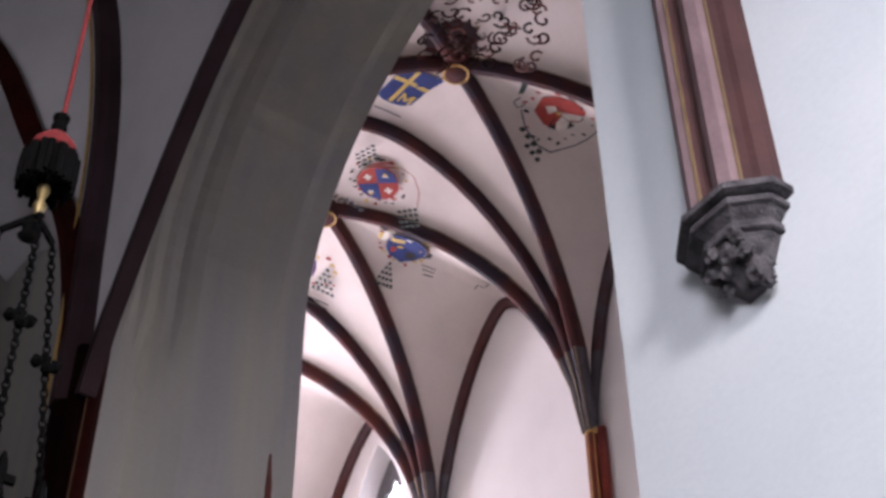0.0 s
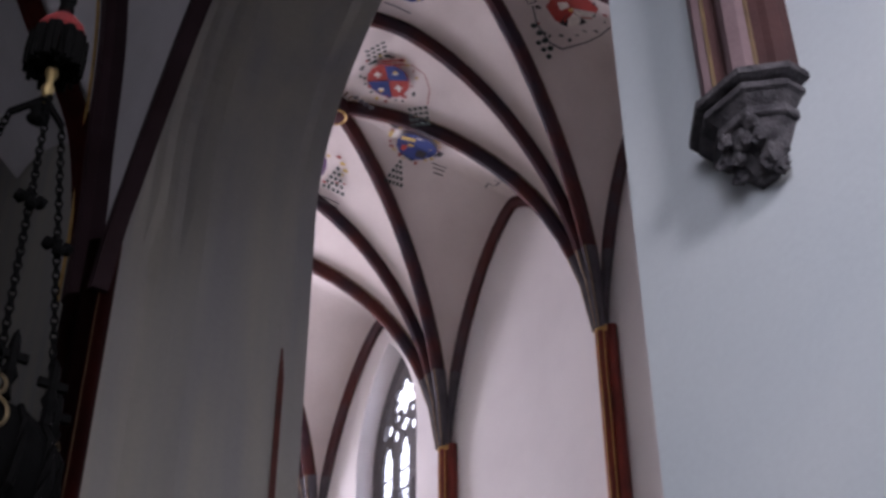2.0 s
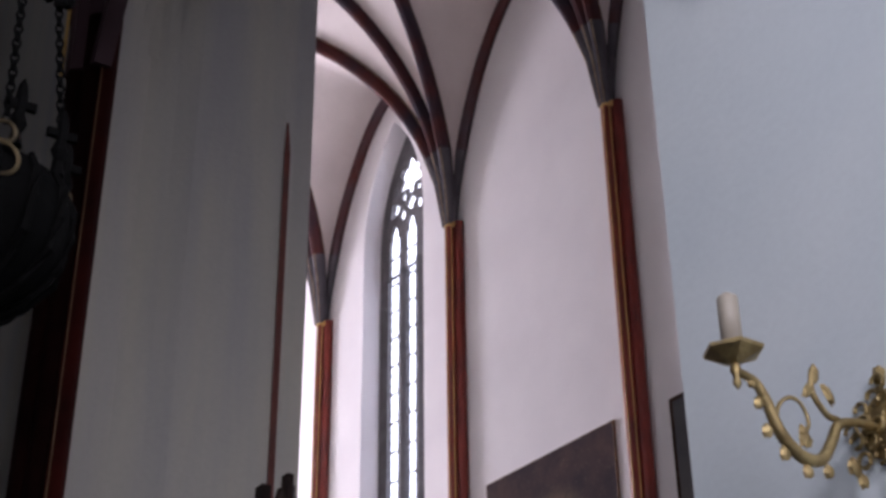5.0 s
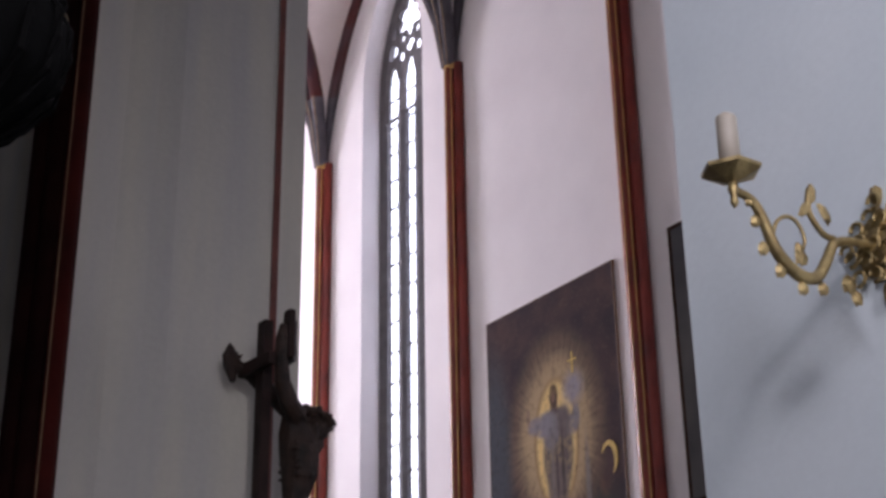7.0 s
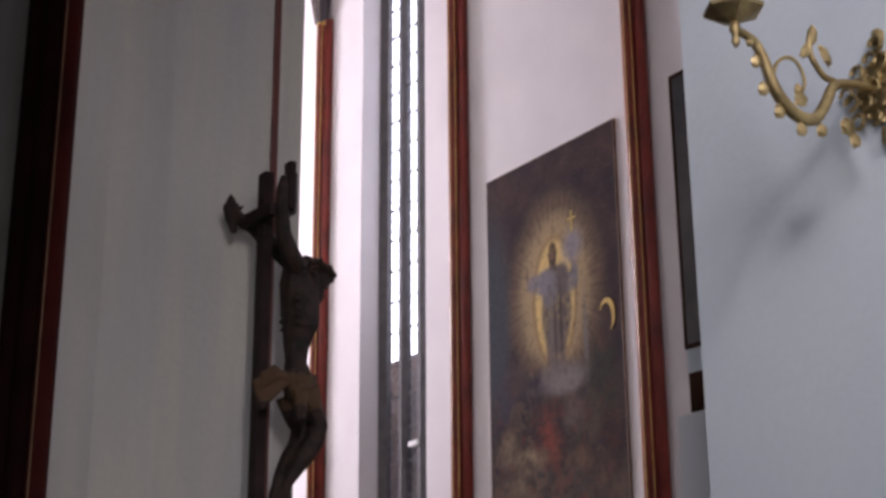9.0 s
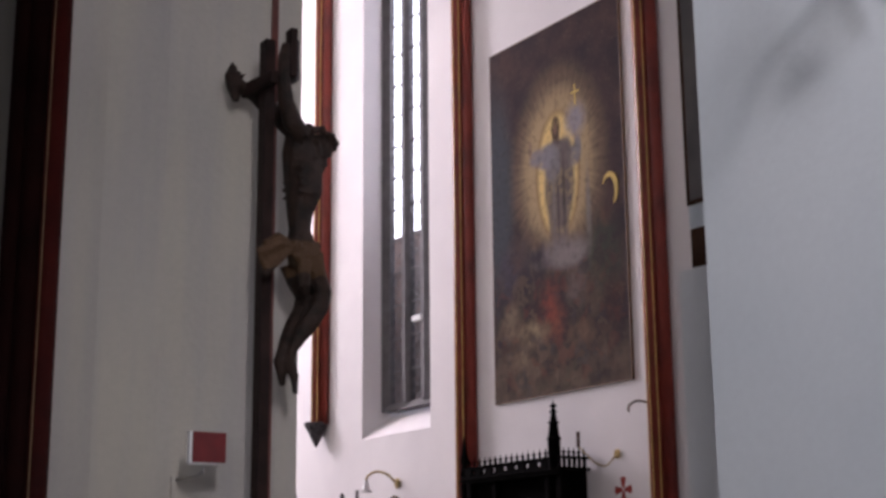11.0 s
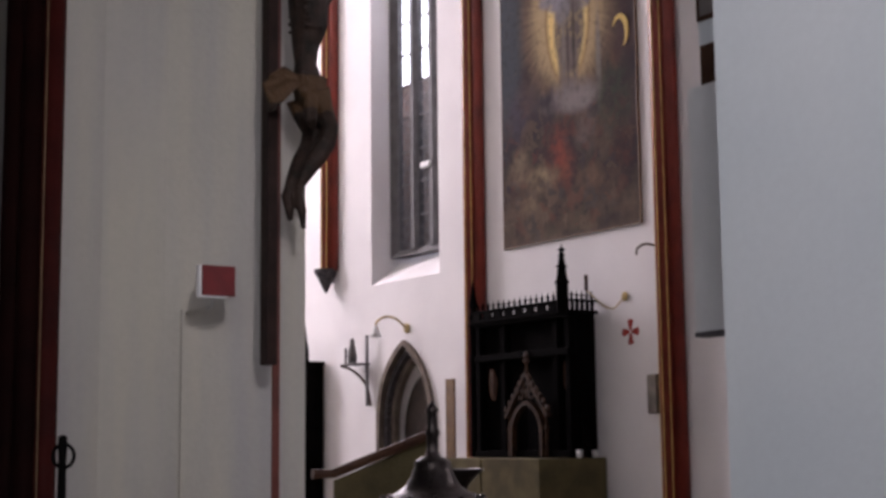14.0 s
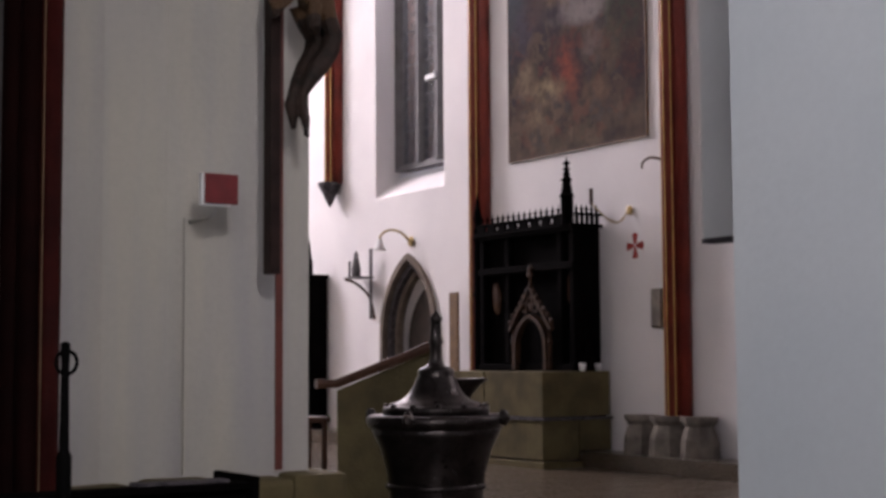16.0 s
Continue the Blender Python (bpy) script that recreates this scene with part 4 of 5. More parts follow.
# ---- brass sconce ----
sconce = thing("wall_sconce", "ornate brass wall sconce with an ivory candle sleeve", "wall lamp", (3.19, 2.53, 3.45))
SY = 2.53


def flat(pts):
    return [(x, SY, z) for x, z in pts]


arm = flat([(2.640, 3.52), (2.70, 3.505), (2.735, 3.46), (2.765, 3.39), (2.805, 3.345), (2.86, 3.32), (2.92, 3.33), (2.97, 3.39), (3.01, 3.45), (3.09, 3.475), (3.18, 3.48)])
part("arm", limb(bmesh.new(), spline(arm, 5), [0.011 + 0.007 * math.sin(math.pi * min(1, i / 50)) for i in range(51)]), BRASS, sconce, smooth=True)
part("scroll", limb(bmesh.new(), spline(flat([(2.765, 3.41), (2.785, 3.46), (2.83, 3.49), (2.87, 3.48), (2.89, 3.43), (2.865, 3.385)]), 5), [0.006] * 26, 6), BRASS, sconce, smooth=True)
part("scroll", limb(bmesh.new(), spline(flat([(3.01, 3.465), (2.97, 3.47), (2.935, 3.505), (2.92, 3.54), (2.935, 3.60)]), 5), [0.010] * 21, 6), BRASS, sconce, smooth=True)
for (x, z), s in (((2.69, 3.50), 0.014), ((2.705, 3.445), 0.016), ((2.725, 3.37), 0.018), ((2.78, 3.318), 0.018), ((2.86, 3.285), 0.018), ((2.94, 3.30), 0.018)):
    part("leaf", blob(bmesh.new(), (x, SY, z), (s, 0.008, s * 1.2), 8, rough=0.5), BRASS, sconce)
for x, z, rx, rz, q in ((2.94, 3.585, 0.014, 0.035, 8), (2.905, 3.53, 0.013, 0.034, 35), (2.985, 3.535, 0.014, 0.036, -35), (2.868, 3.375, 0.022, 0.026, 20), (3.05, 3.335, 0.026, 0.03, 15), (2.86, 3.40, 0.012, 0.02, 0), (3.075, 3.30, 0.02, 0.024, -20)):
    part("leaf", blob(bmesh.new(), (x, SY, z), (rx, 0.008, rz), 8, (0, q, 0), 0.5), BRASS, sconce)
bm = bmesh.new()
lathe([(0.012, 3.540), (0.040, 3.553), (0.082, 3.572), (0.084, 3.582), (0.078, 3.582), (0.03, 3.575)], (2.635, SY, 0), 6, bm)
part("drip_pan", bm, BRASS, sconce, "six-sided brass drip pan")
part("pendant", lathe([(0.003, 3.468), (0.012, 3.483), (0.009, 3.503), (0.016, 3.52), (0.012, 3.545)], (2.635, SY, 0), 10), BRASS, sconce, smooth=True)
part("candle_sleeve", lathe([(0.029, 3.575), (0.029, 3.735), (0.026, 3.74), (0.016, 3.74), (0.013, 3.75)], (2.635, SY, 0), 16), WAX, sconce, "ivory candle sleeve", True)
plate = part("wall_plate", lathe([(0.10, 0.0), (0.10, 0.012), (0.03, 0.03)], (3.198, SY - 0.03, 3.48), 16, turn=Matrix.Rotation(-math.pi / 2, 3, "Y")), BRASS, sconce, "pierced brass rosette")
random.seed(4)
for k in range(22):
    a, r = 2.4 * k, 0.028 * math.sqrt(k + 0.3)
    part("rosette_scroll", sweep([(3.172 - 0.012 * math.cos(k), SY - 0.03 + r * math.cos(a) + 0.022 * math.cos(q), 3.48 + r * math.sin(a) + 0.022 * math.sin(q)) for q in [2 * math.pi * j / 10 for j in range(9)]], circle(0.007, 6), side=(1, 0, 0)), BRASS, plate)
for dy, dz in ((0.0, 0.15), (0.0, -0.15), (-0.14, 0.0)):
    part("leaf", blob(bmesh.new(), (3.18, SY - 0.03 + dy, 3.48 + dz), (0.012, 0.022, 0.03), 8, rough=0.4), BRASS, sconce)

# ---- crucifix on the pier ----
cross = thing("wooden_cross", "dark wooden cross mounted beside the pier's jamb", "cross", (4.70, 9.35, 2.1))
part("upright", boxes(((4.64, 9.30, 2.10), (4.72, 9.42, 5.76)), bevel=0.008), CROSSWOOD, cross)
part("crossbar", box(bmesh.new(), (-0.03, -0.22, -0.05), (0.03, 0.22, 0.05), 0.008, pose(4.61, 9.35, 5.40, 0, 0, 5)), CROSSWOOD, cross)
for z in (5.5,):
    part("wall_bracket", boxes(((4.69, 9.42, z), (4.71, 9.76, z + 0.02))), IRON, cross)
part("beam_end", boxes(((4.745, 9.10, 5.42), (4.80, 9.20, 5.80)), bevel=0.008), CROSSWOOD, cross)
part("name_board", boxes(((4.803, 9.12, 5.40), (4.825, 9.24, 5.72)), bevel=0.004), STONE, cross, "grey worn board")
bm = bmesh.new()
Yc = 9.34


# trunk: shoulders, chest, drawn-in belly, hips
limb(bm, [(4.90, Yc, 5.06), (4.94, Yc, 4.94), (4.985, Yc, 4.76), (4.985, Yc, 4.60), (4.965, Yc, 4.44), (4.96, Yc, 4.32), (4.98, Yc, 4.18), (5.01, Yc, 4.04)], [0.07, 0.125, 0.145, 0.135, 0.095, 0.088, 0.115, 0.11], 14)
for k in range(5):
    for sy in (-1, 1):
        limb(bm, [(4.88, Yc + sy * 0.12, 4.82 - 0.06 * k), (5.02, Yc + sy * 0.115, 4.83 - 0.06 * k), (5.105, Yc + sy * 0.05, 4.86 - 0.06 * k)], [0.016, 0.024, 0.018], 6)
# arms drawn up to the beam
limb(bm, [(4.96, Yc + 0.07, 5.10), (4.88, Yc + 0.12, 5.18), (4.76, Yc + 0.17, 5.29), (4.66, Yc + 0.19, 5.38), (4.56, Yc + 0.20, 5.42), (4.50, Yc + 0.20, 5.46)], [0.085, 0.078, 0.066, 0.06, 0.052, 0.05], 10)
limb(bm, [(4.52, Yc + 0.20, 5.30), (4.49, Yc + 0.20, 5.42), (4.475, Yc + 0.20, 5.50), (4.47, Yc + 0.20, 5.58)], [0.03, 0.06, 0.055, 0.02], 8)
for q in range(4):
    limb(bm, [(4.47 + 0.025 * q, Yc + 0.20, 5.48), (4.455 + 0.035 * q, Yc + 0.19, 5.56 - 0.015 * q), (4.46 + 0.04 * q, Yc + 0.18, 5.60 - 0.025 * q)], [0.018, 0.015, 0.010], 6)
limb(bm, [(4.93, Yc - 0.08, 5.02), (4.82, Yc - 0.13, 5.10), (4.745, Yc - 0.17, 5.24), (4.715, Yc - 0.19, 5.42), (4.71, Yc - 0.20, 5.58), (4.72, Yc - 0.20, 5.68)], [0.085, 0.074, 0.06, 0.052, 0.05, 0.03], 10)
# bowed head with hair, beard and a wreath
limb(bm, [(4.97, Yc, 5.06), (5.04, Yc, 5.03), (5.09, Yc, 5.00)], [0.06, 0.06, 0.06], 8)
blob(bm, (5.12, Yc, 4.98), (0.10, 0.10, 0.13), 14, (0, 30, 0), 0.1)
blob(bm, (5.13, Yc, 4.86), (0.05, 0.06, 0.09), 10, (0, 15, 0), 0.4)
blob(bm, (5.215, Yc, 4.96), (0.02, 0.02, 0.035), 8)
blob(bm, (5.04, Yc - 0.05, 4.91), (0.055, 0.07, 0.13), 10, (0, 15, 0), 0.5)
blob(bm, (5.04, Yc + 0.06, 4.92), (0.05, 0.06, 0.12), 10, (0, 15, 0), 0.5)
for k in range(16):
    a = 2 * math.pi * k / 16
    blob(bm, (5.125 + 0.125 * math.cos(a), Yc + 0.12 * math.sin(a), 5.055 - 0.05 * math.cos(a) + 0.015 * (k % 2)), (0.032, 0.03, 0.03), 8, (40 * k, 25, 0), 0.6)
# bent legs with crossed feet
limb(bm, [(5.00, Yc - 0.07, 4.10), (5.07, Yc - 0.075, 3.97), (5.125, Yc - 0.07, 3.85), (5.10, Yc - 0.06, 3.74), (5.03, Yc - 0.045, 3.62), (4.95, Yc - 0.03, 3.50), (4.90, Yc - 0.02, 3.40), (4.89, Yc - 0.02, 3.32), (4.92, Yc - 0.03, 3.22), (4.93, Yc - 0.03, 3.11)], [0.12, 0.10, 0.075, 0.07, 0.073, 0.055, 0.042, 0.045, 0.038, 0.018], 12)
limb(bm, [(4.97, Yc + 0.08, 4.08), (5.02, Yc + 0.085, 3.94), (5.06, Yc + 0.08, 3.83), (5.03, Yc + 0.07, 3.72), (4.96, Yc + 0.05, 3.60), (4.89, Yc + 0.03, 3.48), (4.84, Yc + 0.01, 3.39), (4.81, Yc, 3.32), (4.83, Yc, 3.22), (4.845, Yc, 3.15)], [0.12, 0.10, 0.075, 0.07, 0.07, 0.055, 0.042, 0.045, 0.036, 0.018], 12)
for q in range(3):
    limb(bm, [(4.90 + 0.02 * q, Yc - 0.05 + 0.02 * q, 3.17), (4.905 + 0.022 * q, Yc - 0.06 + 0.02 * q, 3.09)], [0.014, 0.010], 6)
# knotted loincloth with a fluttering end and a hanging fold
for k in range(5):
    limb(bm, [(4.86, Yc - 0.10, 4.21 - 0.04 * k), (4.98, Yc - 0.135, 4.16 - 0.035 * k), (5.08, Yc - 0.07, 4.20 - 0.05 * k), (5.10, Yc + 0.06, 4.21 - 0.04 * k)], [0.025, 0.032, 0.028, 0.03], 8)
blob(bm, (4.85, Yc - 0.15, 4.13), (0.06, 0.05, 0.07), 10, (20, 30, 0), 0.6)
for x1, z1, x2, z2, w in ((4.72, 4.20, 4.60, 4.15, 0.026), (4.70, 4.15, 4.56, 4.05, 0.032), (4.70, 4.09, 4.575, 3.97, 0.034), (4.74, 4.05, 4.64, 3.97, 0.022)):
    limb(bm, [(4.84, Yc - 0.15, 4.13), (x1, Yc - 0.18, z1), (x2, Yc - 0.18, z2), (x2 - 0.01, Yc - 0.17, z2 - 0.07)], [0.03, w, w * 1.15, w * 0.5], 8)
limb(bm, [(4.93, Yc - 0.15, 4.05), (4.91, Yc - 0.16, 3.95), (4.92, Yc - 0.16, 3.85), (4.945, Yc - 0.15, 3.80)], [0.04, 0.045, 0.04, 0.02], 8)
for v in bm.verts:
    v.co += noise.noise_vector(v.co * 16) * 0.014
    if 3.85 < v.co.z < 4.25 and v.co.y < Yc - 0.1:
        v.co += noise.noise_vector(v.co * 8) * 0.05
figure = solo("carved_figure", bm, CARVED, "dark carved wooden figure hanging on the cross", "statue", smooth=True)
fuse = figure.modifiers.new("fused", "REMESH")
fuse.mode, fuse.voxel_size, fuse.use_smooth_shade = "VOXEL", 0.011, True

# ---- small panel with pipe on the jamb ----
sign = thing("notice_sign", "small dark red panel on a white bracket arm", "sign", (4.22, 9.4, 2.5))
part("panel", boxes(((4.115, 9.235, 2.563), (4.361, 9.25, 2.770)), bevel=0.004), REDCLOTH, sign)
part("back_board", boxes(((4.092, 9.25, 2.548), (4.312, 9.29, 2.772)), bevel=0.006), WHITEPAINT, sign, "white back board")
part("arm", limb(bmesh.new(), [(4.22, 9.28, 2.56), (4.22, 9.31, 2.50), (4.22, 9.42, 2.48), (4.22, 9.74, 2.48)], [0.013] * 4, 8), JAMB, sign, "grey painted arm", True)
part("cable_duct", boxes(((4.17, 9.705, 0.7), (4.185, 9.735, 2.5))), JAMB, sign, "thin painted cable duct")

# ---- hanging lamp ----
lampc = Vector((0.77, 3.30, 0))
hl = thing("hanging_lamp", "black wrought hanging lamp on chains with a red cord", "lamp", (0.8, 3.3, 3.5))
part("cord", limb(bmesh.new(), [(0.78, 3.30, 21.6), (0.81, 3.30, 6.1), (0.815, 3.30, 5.5)], [0.008] * 3, 6), REDCORD, hl, "thin red cord")
bm = lathe([(0.012, 5.52), (0.028, 5.50), (0.022, 5.47), (0.026, 5.45), (0.016, 5.41)], (0.81, 3.30, 0), 14)
part("knot", bm, IRON, hl, "black knotted top")
part("cap", lathe([(0.014, 5.42), (0.045, 5.40), (0.07, 5.365), (0.08, 5.335), (0.075, 5.32)], (0.81, 3.30, 0), 16), REDCORD, hl, "dull red cord cap", True)
bm = bmesh.new()
random.seed(7)
for k in range(150):
    a, r = random.uniform(0, 6.283), 0.082 * math.sqrt(random.random())
    p = Vector((0.81 + r * math.cos(a), 3.30 + r * math.sin(a), 5.335 - 0.02 * r / 0.08))
    d = Vector((math.cos(a) * 0.004, math.sin(a) * 0.004, -random.uniform(0.12, 0.15)))
    limb(bm, [p, p + d * 0.5, p + d], [0.012, 0.013, 0.008], 5)
part("tassel", bm, IRON, hl, "thick black fringe")
part("hook", lathe([(0.010, 5.22), (0.022, 5.17), (0.010, 5.13), (0.022, 5.10), (0.006, 5.04)], (0.81, 3.30, 0), 10), BRASS, hl, "worn brass hook", True)
TOP = Vector((0.81, 3.30, 5.06))
ends = [lampc + Vector((0.27 * math.cos(radians(a)), 0.27 * math.sin(radians(a)), z)) for a, z in ((12, 3.98), (-88, 3.91), (150, 3.95))]
for e in ends:
    mid = TOP + (e - TOP) * 0.06 + (Vector((e.x, e.y, TOP.z)) - TOP) * 0.25
    bm = bmesh.new()
    limb(bm, [TOP, mid], [0.012, 0.012], 6)
    n = 42
    for k in range(n):
        p = mid + (e - mid) * ((k + 0.5) / n)
        if k == 17:
            for q in range(4):
                blob(bm, p + Vector((0.028 * math.cos(q * 1.57), 0.02 * math.sin(q * 1.57), 0.028 * math.sin(q * 1.57))), (0.02, 0.02, 0.02), 6, rough=0.3)
            continue
        d = (e - mid).normalized()
        s = d.cross(Vector((0.3 if k % 2 else -1, 1, 0))).normalized()
        ring = [p + d * 0.017 * math.cos(2 * math.pi * j / 8) + s * 0.0095 * math.sin(2 * math.pi * j / 8) for j in range(9)]
        sweep(ring, [(-0.003, -0.003), (0.003, -0.003), (0.003, 0.003), (-0.003, 0.003)], side=tuple(d.cross(s)), bm=bm)
    part("chain", bm, IRON, hl)
part("hub", lathe([(0.012, 5.03), (0.03, 5.01), (0.02, 4.985), (0.035, 4.97), (0.01, 4.95)], (0.80, 3.30, 0), 10), IRON, hl, smooth=True)
part("bowl", lathe([(0.02, 3.43), (0.05, 3.46), (0.10, 3.50), (0.195, 3.575), (0.255, 3.655), (0.272, 3.74), (0.268, 3.82), (0.24, 3.87), (0.18, 3.885)], lampc, 28), IRON, hl, "black pierced bowl", True)
for k in range(10):
    a = 2 * math.pi * k / 10 + 0.5
    c = lampc + Vector((0.245 * math.cos(a), 0.245 * math.sin(a), 3.87))
    bm = lathe([(0.02, 0), (0.012, 0.04), (0.024, 0.07), (0.014, 0.10), (0.016, 0.15), (0.012, 0.18), (0.003, 0.20)], c, 6)
    box(bm, (c.x - 0.04, c.y - 0.008, c.z + 0.11), (c.x + 0.04, c.y + 0.008, c.z + 0.135), 0.003)
    part("crest", bm, IRON, hl)
for k in range(16):
    a = 2 * math.pi * k / 16
    prof = [(0.10, 3.50), (0.195, 3.572), (0.258, 3.655), (0.276, 3.74), (0.272, 3.82), (0.245, 3.872)]
    part("strap", limb(bmesh.new(), [lampc + Vector((r * math.cos(a), r * math.sin(a), z)) for r, z in prof], [0.010, 0.012, 0.014, 0.014, 0.014, 0.010], 6), IRON, hl)
# brass scroll rings where the chains meet the bowl
for e in ends:
    for dz, r in ((-0.10, 0.045), (-0.025, 0.028)):
        part("chain_ring", sweep([e + Vector((r * math.cos(2 * math.pi * j / 16), 0, dz + r * math.sin(2 * math.pi * j / 16))) for j in range(17)], circle(0.006, 6), side=(0, 1, 0)), TARNISH, hl, "tarnished brass ring")

# ---- bronze font in the archway ----
font = thing("baptismal_font", "dark bronze baptismal font with a domed lid", "font", (4.85, 7.5, 0))
FC = (4.885, 7.55, 0)
part("stand", lathe([(0.36, 0.0), (0.36, 0.06), (0.30, 0.10), (0.24, 0.22), (0.22, 0.35)], FC, 28), BRONZE, font, smooth=True)
part("bowl", lathe([(0.22, 0.35), (0.25, 0.40), (0.275, 0.60), (0.295, 0.82), (0.335, 0.96), (0.375, 1.04), (0.39, 1.08), (0.36, 1.10)], FC, 36), BRONZE, font, smooth=True)
part("rim", lathe([(0.37, 1.075), (0.405, 1.09), (0.42, 1.12), (0.42, 1.15), (0.40, 1.165), (0.30, 1.165)], FC, 36), BRONZE, font, smooth=True)
for a in (35, 125, 215, 305):
    q = radians(a)
    part("handle_knob", blob(bmesh.new(), (FC[0] + 0.43 * math.cos(q), FC[1] + 0.43 * math.sin(q), 1.15), (0.035, 0.035, 0.05), 10, rough=0.3), BRONZE, font)
for z, r in ((0.50, 0.268), (0.74, 0.292)):
    part("band", lathe([(r - 0.01, z - 0.02), (r + 0.012, z - 0.012), (r + 0.012, z + 0.012), (r - 0.01, z + 0.02)], FC, 28), BRONZE, font, smooth=True)
lid = part("lid", lathe([(0.32, 1.165), (0.325, 1.20), (0.315, 1.215), (0.30, 1.205), (0.275, 1.225), (0.215, 1.25), (0.165, 1.29), (0.135, 1.34), (0.118, 1.385), (0.108, 1.40), (0.112, 1.425), (0.09, 1.445), (0.05, 1.46), (0.036, 1.50), (0.034, 1.58), (0.046, 1.60), (0.034, 1.63), (0.03, 1.72), (0.042, 1.74), (0.02, 1.77), (0.004, 1.80)], FC, 36), BRONZE, font, "polished domed bronze lid", True)
for k in range(12):
    a = 2 * math.pi * k / 12
    part("stud", blob(bmesh.new(), (FC[0] + 0.30 * math.cos(a), FC[1] + 0.30 * math.sin(a), 1.215), (0.022, 0.022, 0.022), 8), BRONZE, lid)

dish = thing("candle_dish", "dark iron dish on a slender stand behind the font", "stand", (5.88, 8.7, 0))
part("dish", lathe([(0.02, 1.20), (0.04, 1.24), (0.09, 1.30), (0.155, 1.355), (0.15, 1.36), (0.06, 1.30)], (5.88, 8.7, 0), 20), BRONZE, dish, smooth=True)
part("pole", lathe([(0.018, 0.02), (0.016, 1.22)], (5.88, 8.7, 0), 10), IRON, dish, smooth=True)
part("foot", lathe([(0.16, 0.0), (0.15, 0.02), (0.03, 0.06)], (5.88, 8.7, 0.0), 16), IRON, dish, smooth=True)

# ---- stair parapet behind the font ----
par = thing("stair_parapet", "buff stone parapet with a sloping dark wooden handrail", "parapet", (6.3, 10.6, 0))
part("stone_slab", extrude([(5.98, 10.75, 0.0), (5.98, 10.75, 1.24), (6.72, 10.39, 1.58), (6.72, 10.39, 0.0)], (0.08, 0.16, 0)), SANDSTONE, par)
part("handrail", sweep([(5.82, 10.83, 1.30), (5.98, 10.77, 1.30), (6.74, 10.39, 1.63)], [(-0.09, -0.04), (0.09, -0.04), (0.10, 0.0), (0.07, 0.035), (-0.07, 0.035), (-0.10, 0.0)]), WOOD, par, "dark wooden handrail")
bench = thing("stool", "small dark wooden stool beside the parapet", "stool", (6.3, 12.0, 0))
part("seat", boxes(((6.25, 12.0, 0.92), (6.6, 12.4, 0.97)), bevel=0.01), WOOD, bench)
for x, y in ((6.28, 12.03), (6.54, 12.03), (6.28, 12.34), (6.54, 12.34)):
    part("leg", boxes(((x, y, 0.0), (x + 0.04, y + 0.04, 0.92))), WOOD, bench)

# ---- altar and retable ----
altar = thing("altar", "stepped buff stone altar block with dark joints", "altar", (12.5, 17.0, 0))
part("core", boxes(((12.02, 15.90, 0.0), (13.1, 18.6, 1.27))), STONE, altar)
for x0, y0, y1, z0, z1 in ((11.95, 15.84, 17.2, 0.70, 1.315), (11.95, 17.23, 18.7, 0.70, 1.315), (11.93, 15.81, 17.2, 0.12, 0.655), (11.93, 17.23, 18.72, 0.12, 0.655), (11.86, 15.72, 17.2, 0.0, 0.10), (11.86, 17.22, 18.75, 0.0, 0.10)):
    part("stone_block", boxes(((x0, y0, z0), (13.13 if z1 > 1 else 12.55, y1, z1)), bevel=0.012), SANDSTONE, altar)
part("ledge", boxes(((11.90, 15.74, 0.655), (13.10, 18.72, 0.69)), bevel=0.008), STONE, altar, "dark moulded ledge")
part("stone_block", boxes(((12.57, 15.81, 0.23), (13.12, 16.0, 0.655)), bevel=0.01), SANDSTONE, altar)
retable = thing("retable", "black carved wooden retable with pinnacle and pierced cresting", "retable", (12.85, 16.8, 1.32))
part("back_panel", boxes(((12.78, 16.02, 1.316), (13.12, 18.28, 3.36))), BLACKWOOD, retable)
for y in (16.0, 16.28, 17.55, 18.2):
    part("stile", boxes(((12.64, y, 1.316), (12.76, y + 0.1, 3.36)), bevel=0.01), BLACKWOOD, retable)
for z in (1.32, 2.75, 3.28):
    part("rail", boxes(((12.60, 15.98, z), (12.79, 18.30, z + 0.10)), bevel=0.012), BLACKWOOD, retable)
niche = [(12.58, y, z) for y, z in lancet(16.92, 0.36, 1.34, 1.66, 2.10, 10)]
part("niche_arch", sweep(niche, [(-0.05, -0.03), (0.05, -0.03), (0.05, 0.03), (-0.05, 0.03)], side=(1, 0, 0)), DULLGILT, retable, "worn gilded niche arch")
part("gable", sweep([(12.57, 16.42, 1.9), (12.57, 16.92, 2.52), (12.57, 17.42, 1.9)], [(-0.04, -0.025), (0.04, -0.025), (0.04, 0.025), (-0.04, 0.025)], side=(1, 0, 0)), DULLGILT, retable, "brown carved gable")
for y in (16.48, 17.36):
    part("pinnacle", lathe([(0.03, 1.34), (0.03, 1.70), (0.045, 1.72), (0.03, 1.76), (0.005, 1.95)], (12.58, y, 0), 8), DULLGILT, retable)
for k in range(6):
    z = 2.02 + 0.09 * k
    for s_ in (-1, 1):
        part("crocket", blob(bmesh.new(), (12.56, 16.92 + s_ * (0.50 - 0.085 * k), z), (0.025, 0.04, 0.045), 8, (20 * s_, 0, 0), 0.5), DULLGILT, retable)
part("finial", lathe([(0.02, 2.52), (0.02, 2.66), (0.06, 2.70), (0.03, 2.74), (0.05, 2.78), (0.004, 2.86)], (12.57, 16.92, 0), 8), DULLGILT, retable)
